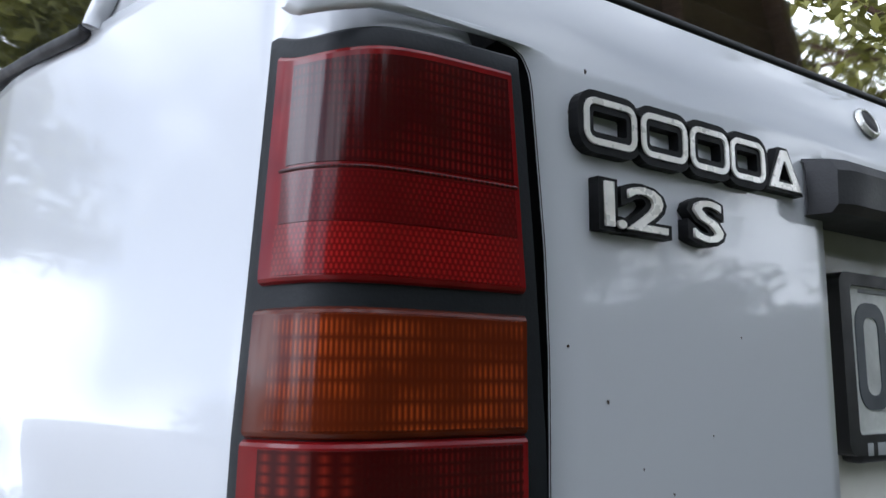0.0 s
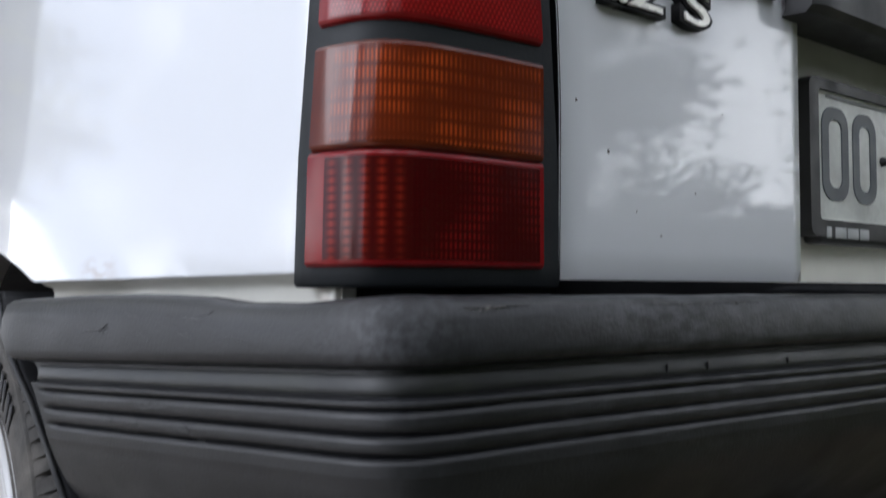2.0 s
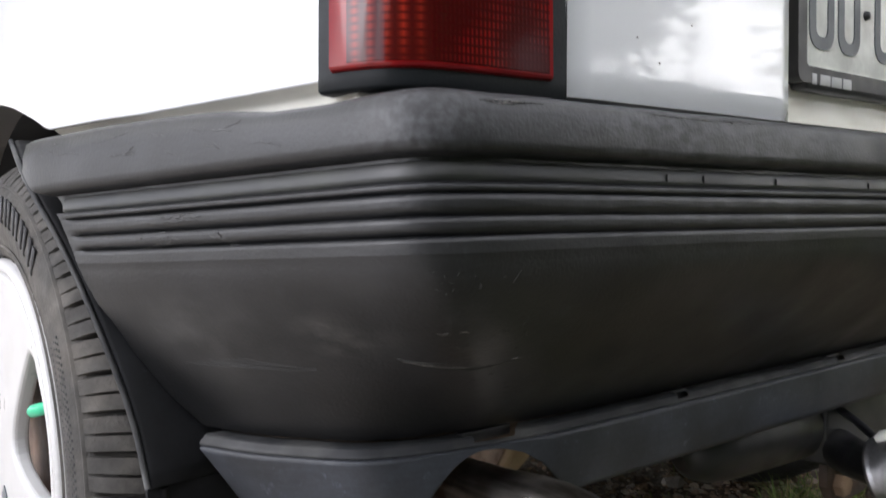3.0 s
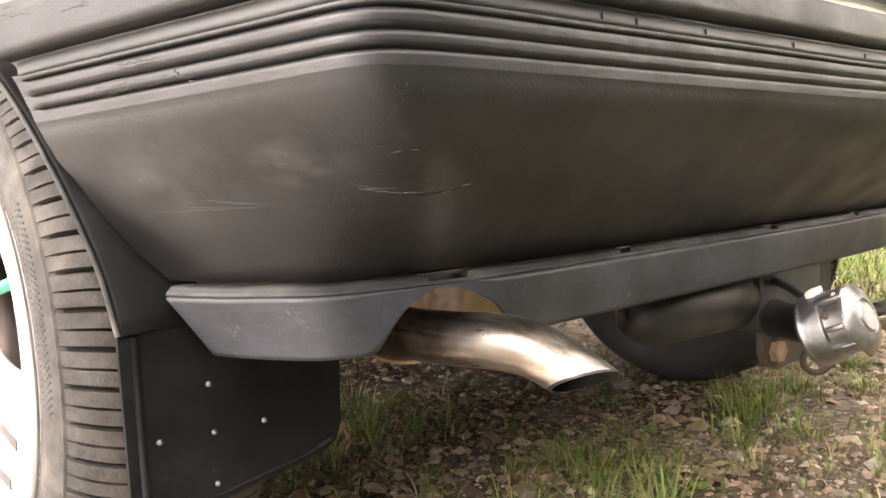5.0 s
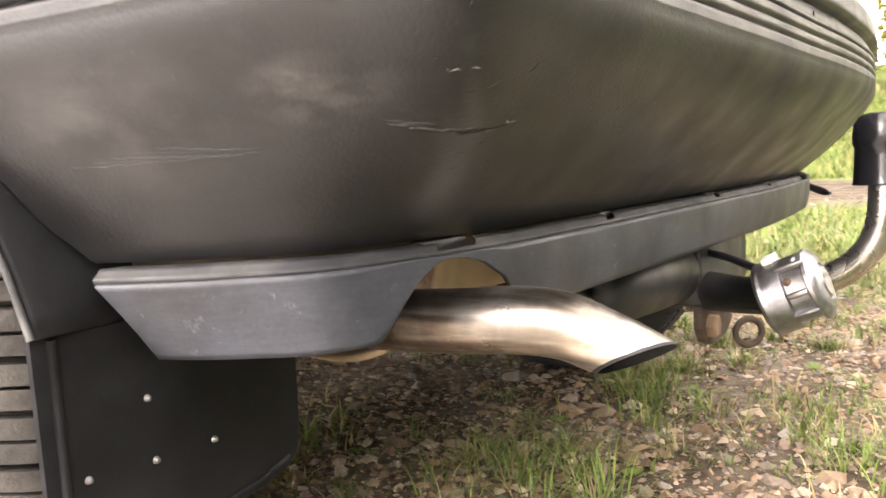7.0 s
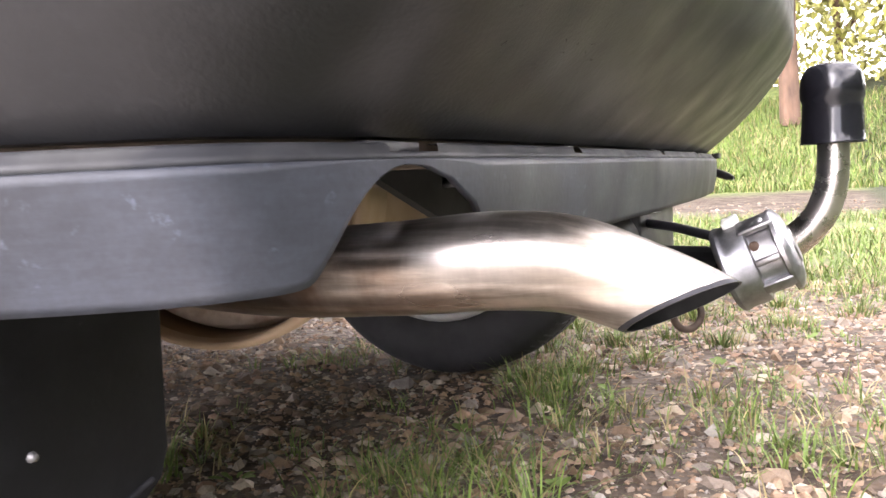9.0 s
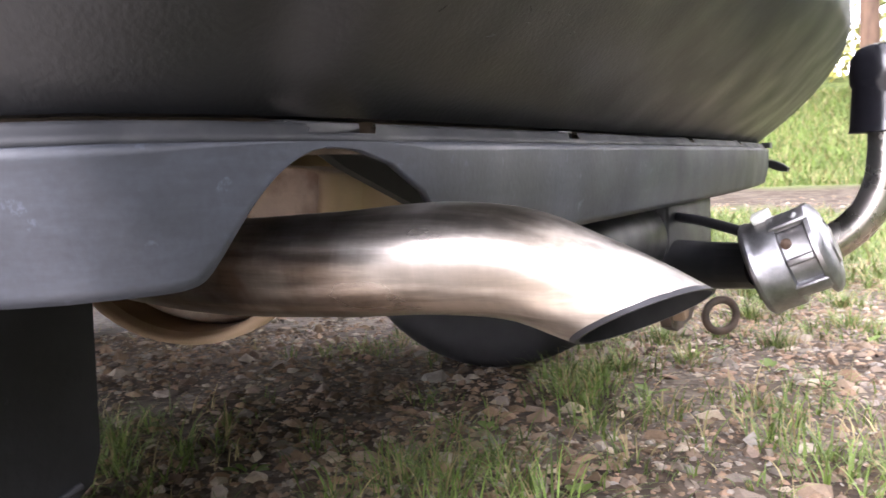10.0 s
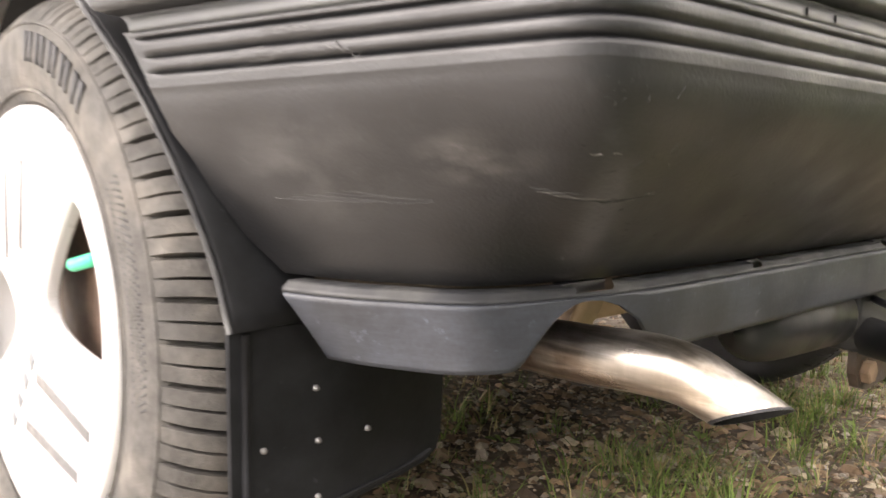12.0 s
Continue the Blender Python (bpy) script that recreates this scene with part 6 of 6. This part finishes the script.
def build_treeline():
    """Dark bushes and trees that close the place behind the car and beyond the track's left side."""
    rnd = random.Random(78)
    verts, faces = [], []
    for _ in range(16000):
        u = rnd.uniform(-24, 30)
        w = rnd.uniform(-1.5, 1.5)
        x, y = (u, -21 + w + 1.5 * math.sin(u * 0.5)) if rnd.random() < 0.6 else (-26 + w + 1.5 * math.sin(u * 0.4), u)
        top = 2.6 + 1.2 * noise.noise(Vector((u * 0.22, 3, w > 9))) + 0.9 * noise.noise(Vector((u * 0.8, 5, 0)))
        z = lie(x, y) + rnd.random() * max(0.6, top)
        s = 0.22 * rnd.uniform(0.6, 1.4)
        q = Euler((rnd.uniform(-1.3, 1.3), rnd.uniform(-1.3, 1.3), rnd.uniform(0, 6.3))).to_matrix()
        i = len(verts)
        verts += [tuple(Vector((x, y, z)) + q @ Vector(v)) for v in ((-s, 0, 0), (0, -s * 0.6, 0.05), (s, 0, 0), (0, s * 0.6, 0.05))]
        faces.append((i, i + 1, i + 2, i + 3))
    # bushes on the bank
    for _ in range(9000):
        y = rnd.uniform(-25, -7.5)
        x = 15.8 + rnd.uniform(-1, 1) + 0.8 * math.sin(y * 0.6)
        top = 0.45 + 0.8 * max(-0.4, noise.noise(Vector((y * 0.55, 21, 0)))) + 0.5 * noise.noise(Vector((y * 1.9, 4, 0)))
        z = lie(x, y) + rnd.random() ** 1.3 * max(0.3, top)
        s = 0.13 * rnd.uniform(0.6, 1.4)
        q = Euler((rnd.uniform(-1.3, 1.3), rnd.uniform(-1.3, 1.3), rnd.uniform(0, 6.3))).to_matrix()
        i = len(verts)
        verts += [tuple(Vector((x, y, z)) + q @ Vector(v)) for v in ((-s, 0, 0), (0, -s * 0.6, 0.05), (s, 0, 0), (0, s * 0.6, 0.05))]
        faces.append((i, i + 1, i + 2, i + 3))
    # unseen near edge of a wood behind the car, keeping light off its rear
    for _ in range(34000):
        x, w = rnd.uniform(-13, 6.4), rnd.uniform(-1.4, 1.4)
        y = -8.6 + w + 0.8 * math.sin(x * 0.7)
        top = 4.3 + 1.6 * noise.noise(Vector((x * 0.35, 8, 0))) + 1.0 * noise.noise(Vector((x * 1.3, 2, 0)))
        z = lie(x, y) + rnd.random() * top
        s = 0.21 * rnd.uniform(0.6, 1.4)
        q = Euler((rnd.uniform(-1.3, 1.3), rnd.uniform(-1.3, 1.3), rnd.uniform(0, 6.3))).to_matrix()
        i = len(verts)
        verts += [tuple(Vector((x, y, z)) + q @ Vector(v)) for v in ((-s, 0, 0), (0, -s * 0.6, 0.05), (s, 0, 0), (0, s * 0.6, 0.05))]
        faces.append((i, i + 1, i + 2, i + 3))
    me = bpy.data.meshes.new("bushes")
    me.from_pydata(verts, [], faces)
    tagged(part("bushes", me, LEAF_DARK, smooth=False), "dark green bushes and wood edge round the track", "bushes", kind="stuff")


build_treeline()


def build_shed():
    sh = thing("shed", "brown timber lean-to roof on posts", "shed")
    for k in range(13):
        part("roof_board", box(2.6, 4.9, 0.2 + 0.315 * k, 0.505 + 0.315 * k, 3.50, 3.53, 0.004), WOOD, sh)
    for px in (2.6, 3.7, 4.8):
        part("rafter", box(px, px + 0.1, 0.15, 4.35, 3.36, 3.497, 0.005), WOOD, sh)
    for px in (2.65, 4.85):
        part("post", box(px - 0.06, px + 0.06, 4.15, 4.27, -0.05, 3.357, 0.005), WOOD, sh)


build_shed()


# ---- gravel and grass ----
def build_gravel():
    rnd = random.Random(5)
    verts, faces = [], []
    shape = [(-1, -0.6, 0.2), (0.1, -1, 0.1), (1, -0.2, 0.25), (0.5, 0.9, 0.1), (-0.7, 0.8, 0.2), (-0.5, -0.3, 0.9), (0.4, -0.35, 1.0), (0.25, 0.4, 0.85)]
    tri = [(0, 1, 6, 5), (1, 2, 6), (2, 3, 7, 6), (3, 4, 7), (4, 0, 5, 7), (5, 6, 7)]
    for k in range(60000):
        if k < 55000:
            x, y = rnd.uniform(0.35, 2.7), rnd.uniform(-0.1, 1.7)
        else:
            x, y = rnd.uniform(-0.6, 7.0), rnd.uniform(-1.2, 3.4)
        # stones mostly kept off the darkened ground by the bumper
        if x < 0.70 and y < 0.38 and rnd.random() < 0.9:
            continue
        patch = noise.noise(Vector((x * 3.1, y * 3.1, 7)))
        if rnd.random() < 0.8 * min(1.0, max(0.0, 0.12 - 1.5 * patch)):
            continue
        s = min(0.017, 0.0036 * math.exp(rnd.gauss(0.0, 0.55)))
        if k >= 55000:
            s *= 1.7
        q = Euler((rnd.uniform(-0.4, 0.4), rnd.uniform(-0.4, 0.4), rnd.uniform(0, 6.3))).to_matrix()
        ax, ay, az = rnd.uniform(0.8, 1.5), rnd.uniform(0.65, 1.05), rnd.uniform(0.55, 1.05)
        c = Vector((x, y, lie(x, y) - 0.25 * s))
        i = len(verts)
        verts += [tuple(c + q @ Vector(((a + rnd.uniform(-0.22, 0.22)) * ax * s, (b + rnd.uniform(-0.22, 0.22)) * ay * s, (h + rnd.uniform(-0.2, 0.2)) * az * s))) for a, b, h in shape]
        faces += [tuple(i + v for v in f) for f in tri]
    me = bpy.data.meshes.new("gravel")
    me.from_pydata(verts, [], faces)
    tagged(part("gravel", me, STONE, smooth=False), "loose brown and grey gravel stones", "gravel", kind="stuff")


build_gravel()


def blade(verts, faces, rnd, x, y, h, w, bend, lean=0.0, an=None):
    """One arching, tapered leaf of grass."""
    an = rnd.uniform(0, 6.3) if an is None else an
    dx, dy = math.cos(an), math.sin(an)
    z = lie(x, y) - 0.002
    i = len(verts)
    for k in range(5):
        f = k / 4
        ox = h * (lean * f + bend * f * f)
        up = h * f * (1 - 0.3 * lean * f) - 0.45 * bend * h * f * f * f
        ww = w * (1 - f ** 1.6) + 0.00015
        verts += [(x + dx * ox - dy * ww, y + dy * ox + dx * ww, z + up), (x + dx * ox + dy * ww, y + dy * ox - dx * ww, z + up)]
    faces += [(i + 2 * k, i + 2 * k + 1, i + 2 * k + 3, i + 2 * k + 2) for k in range(4)]


TUFTS = [(0.62, 0.62, 8, 0.07), (0.72, 0.49, 16, 0.10), (0.67, 0.545, 9, 0.08), (0.80, 0.55, 12, 0.07), (0.90, 0.47, 9, 0.05), (1.00, 0.54, 12, 0.055), (1.14, 0.63, 20, 0.06), (1.22, 0.67, 22, 0.06),
         (1.30, 0.60, 18, 0.06), (0.56, 0.72, 8, 0.05), (1.38, 0.52, 16, 0.055), (1.05, 0.80, 8, 0.04), (1.30, 0.32, 7, 0.05), (1.55, 0.42, 20, 0.06), (0.44, 0.62, 10, 0.05), (0.50, 0.80, 6, 0.04),
         (1.78, 0.50, 24, 0.07), (1.9, 0.2, 24, 0.06), (1.45, 0.1, 12, 0.05), (0.58, 0.93, 8, 0.04), (1.52, 0.60, 20, 0.06), (1.64, 0.72, 20, 0.07), (1.42, 0.70, 16, 0.055),
         (0.776, 0.668, 14, 0.06), (0.83, 0.66, 12, 0.05), (0.806, 0.625, 12, 0.05), (0.82, 0.82, 6, 0.04), (1.09, 0.485, 10, 0.045), (0.80, 0.70, 10, 0.06), (0.87, 0.60, 12, 0.06), (0.95, 0.70, 9, 0.05), (1.10, 0.585, 14, 0.055), (1.25, 0.62, 14, 0.055), (0.75, 0.60, 10, 0.065), (0.70, 0.70, 8, 0.05), (1.18, 0.60, 16, 0.06),
         (1.75, 0.32, 14, 0.05), (2.0, 0.35, 20, 0.06), (1.62, 0.52, 16, 0.05), (2.1, 0.55, 24, 0.06)]


def build_grass():
    rnd = random.Random(9)

    def tuft(verts, faces, x, y, n, h, wide):
        for _ in range(n):
            an, r = rnd.uniform(0, 6.3), abs(rnd.gauss(0, wide))
            blade(verts, faces, rnd, x + r * math.cos(an), y + r * math.sin(an), h * rnd.uniform(0.3, 1.1), rnd.uniform(0.0006, 0.0013), rnd.uniform(0.1, 0.9), rnd.uniform(0.0, 0.45), an + rnd.gauss(0, 0.7))

    for name, mat, share in (("grass", GRASS, 1.0), ("dry_grass", STRAW, 0.30)):
        verts, faces = [], []
        for x, y, n, h in TUFTS:
            tuft(verts, faces, x, y, int(n * share * 4.8), h * 0.88, 0.034)
        # small tufts, thicker where the ground is green
        for _ in range(4200):
            x, y = rnd.uniform(0.3, 3.2), rnd.uniform(-0.4, 1.8)
            q = noise.noise(Vector((x * 2.4, y * 2.4, 11))) + 0.3 * noise.noise(Vector((x * 8, y * 8, 2))) + 0.20 * (x - 1.0)
            if q > 0.12 + rnd.uniform(-0.12, 0.25):
                tuft(verts, faces, x, y, max(1, int(rnd.uniform(5, 15) * share)), rnd.uniform(0.015, 0.048) * (1 + max(0, q)), 0.011)
        for _ in range(int(16000 * share)):
            x, y = rnd.uniform(2.3, 5.0), rnd.uniform(-1.0, 4.0)
            if noise.noise(Vector((x * 1.3, y * 1.3, 4))) > -0.25:
                blade(verts, faces, rnd, x, y, rnd.uniform(0.03, 0.10), 0.0022, rnd.uniform(0.1, 0.9), rnd.uniform(0, 0.5))
        for _ in range(int(24000 * share)):
            x, y = rnd.uniform(9.8, 14.5), rnd.uniform(-2.5, 6.5)
            blade(verts, faces, rnd, x, y, rnd.uniform(0.06, 0.22), 0.006, rnd.uniform(0.1, 0.8), rnd.uniform(0, 0.5))
        me = bpy.data.meshes.new(name)
        me.from_pydata(verts, [], faces)
        tagged(part(name, me, mat, smooth=False), "tufts of fresh green grass in the gravel" if name == "grass" else "dry straw-coloured grass stalks", "grass", kind="stuff")


build_grass()


def build_weeds():
    """Small broad-leaved weeds between the stones."""
    rnd = random.Random(31)
    spots = [(1.27, 0.315), (1.02, 0.56), (0.80, 0.49), (1.36, 0.40), (0.60, 0.66), (1.16, 0.52), (0.95, 0.66), (0.72, 0.83), (1.48, 0.50), (1.10, 0.36), (0.53, 0.84), (1.6, 0.28)]
    for x, y in spots:
        wd = thing("weed", "small green broad-leaved weed in the gravel", "weed", "weeds in the gravel")
        for k in range(rnd.randint(5, 8)):
            an, ln, up = k * 2.4 + rnd.uniform(-0.3, 0.3), rnd.uniform(0.010, 0.024), rnd.uniform(0.4, 1.1)
            d, sd = Vector((math.cos(an), math.sin(an), up)).normalized(), Vector((-math.sin(an), math.cos(an), 0))
            verts, faces, i = [], [], 0
            for f, w in ((0.1, 0.05), (0.35, 0.22), (0.65, 0.26), (0.9, 0.12), (1.0, 0.0)):
                c = d * ln * (0.4 + f) + Vector((0, 0, -0.3 * ln * f * f))
                verts += [tuple(c + sd * w * ln), tuple(c + Vector((0, 0, -0.06 * ln))), tuple(c - sd * w * ln)]
            for r in range(4):
                for q in range(2):
                    faces.append((i + 3 * r + q, i + 3 * r + q + 1, i + 3 * r + q + 4, i + 3 * r + q + 3))
            me = bpy.data.meshes.new("leaf")
            me.from_pydata(verts, [], faces)
            part("leaf", me, GRASS, wd)
        wd.location = (x, y, lie(x, y))


build_weeds()
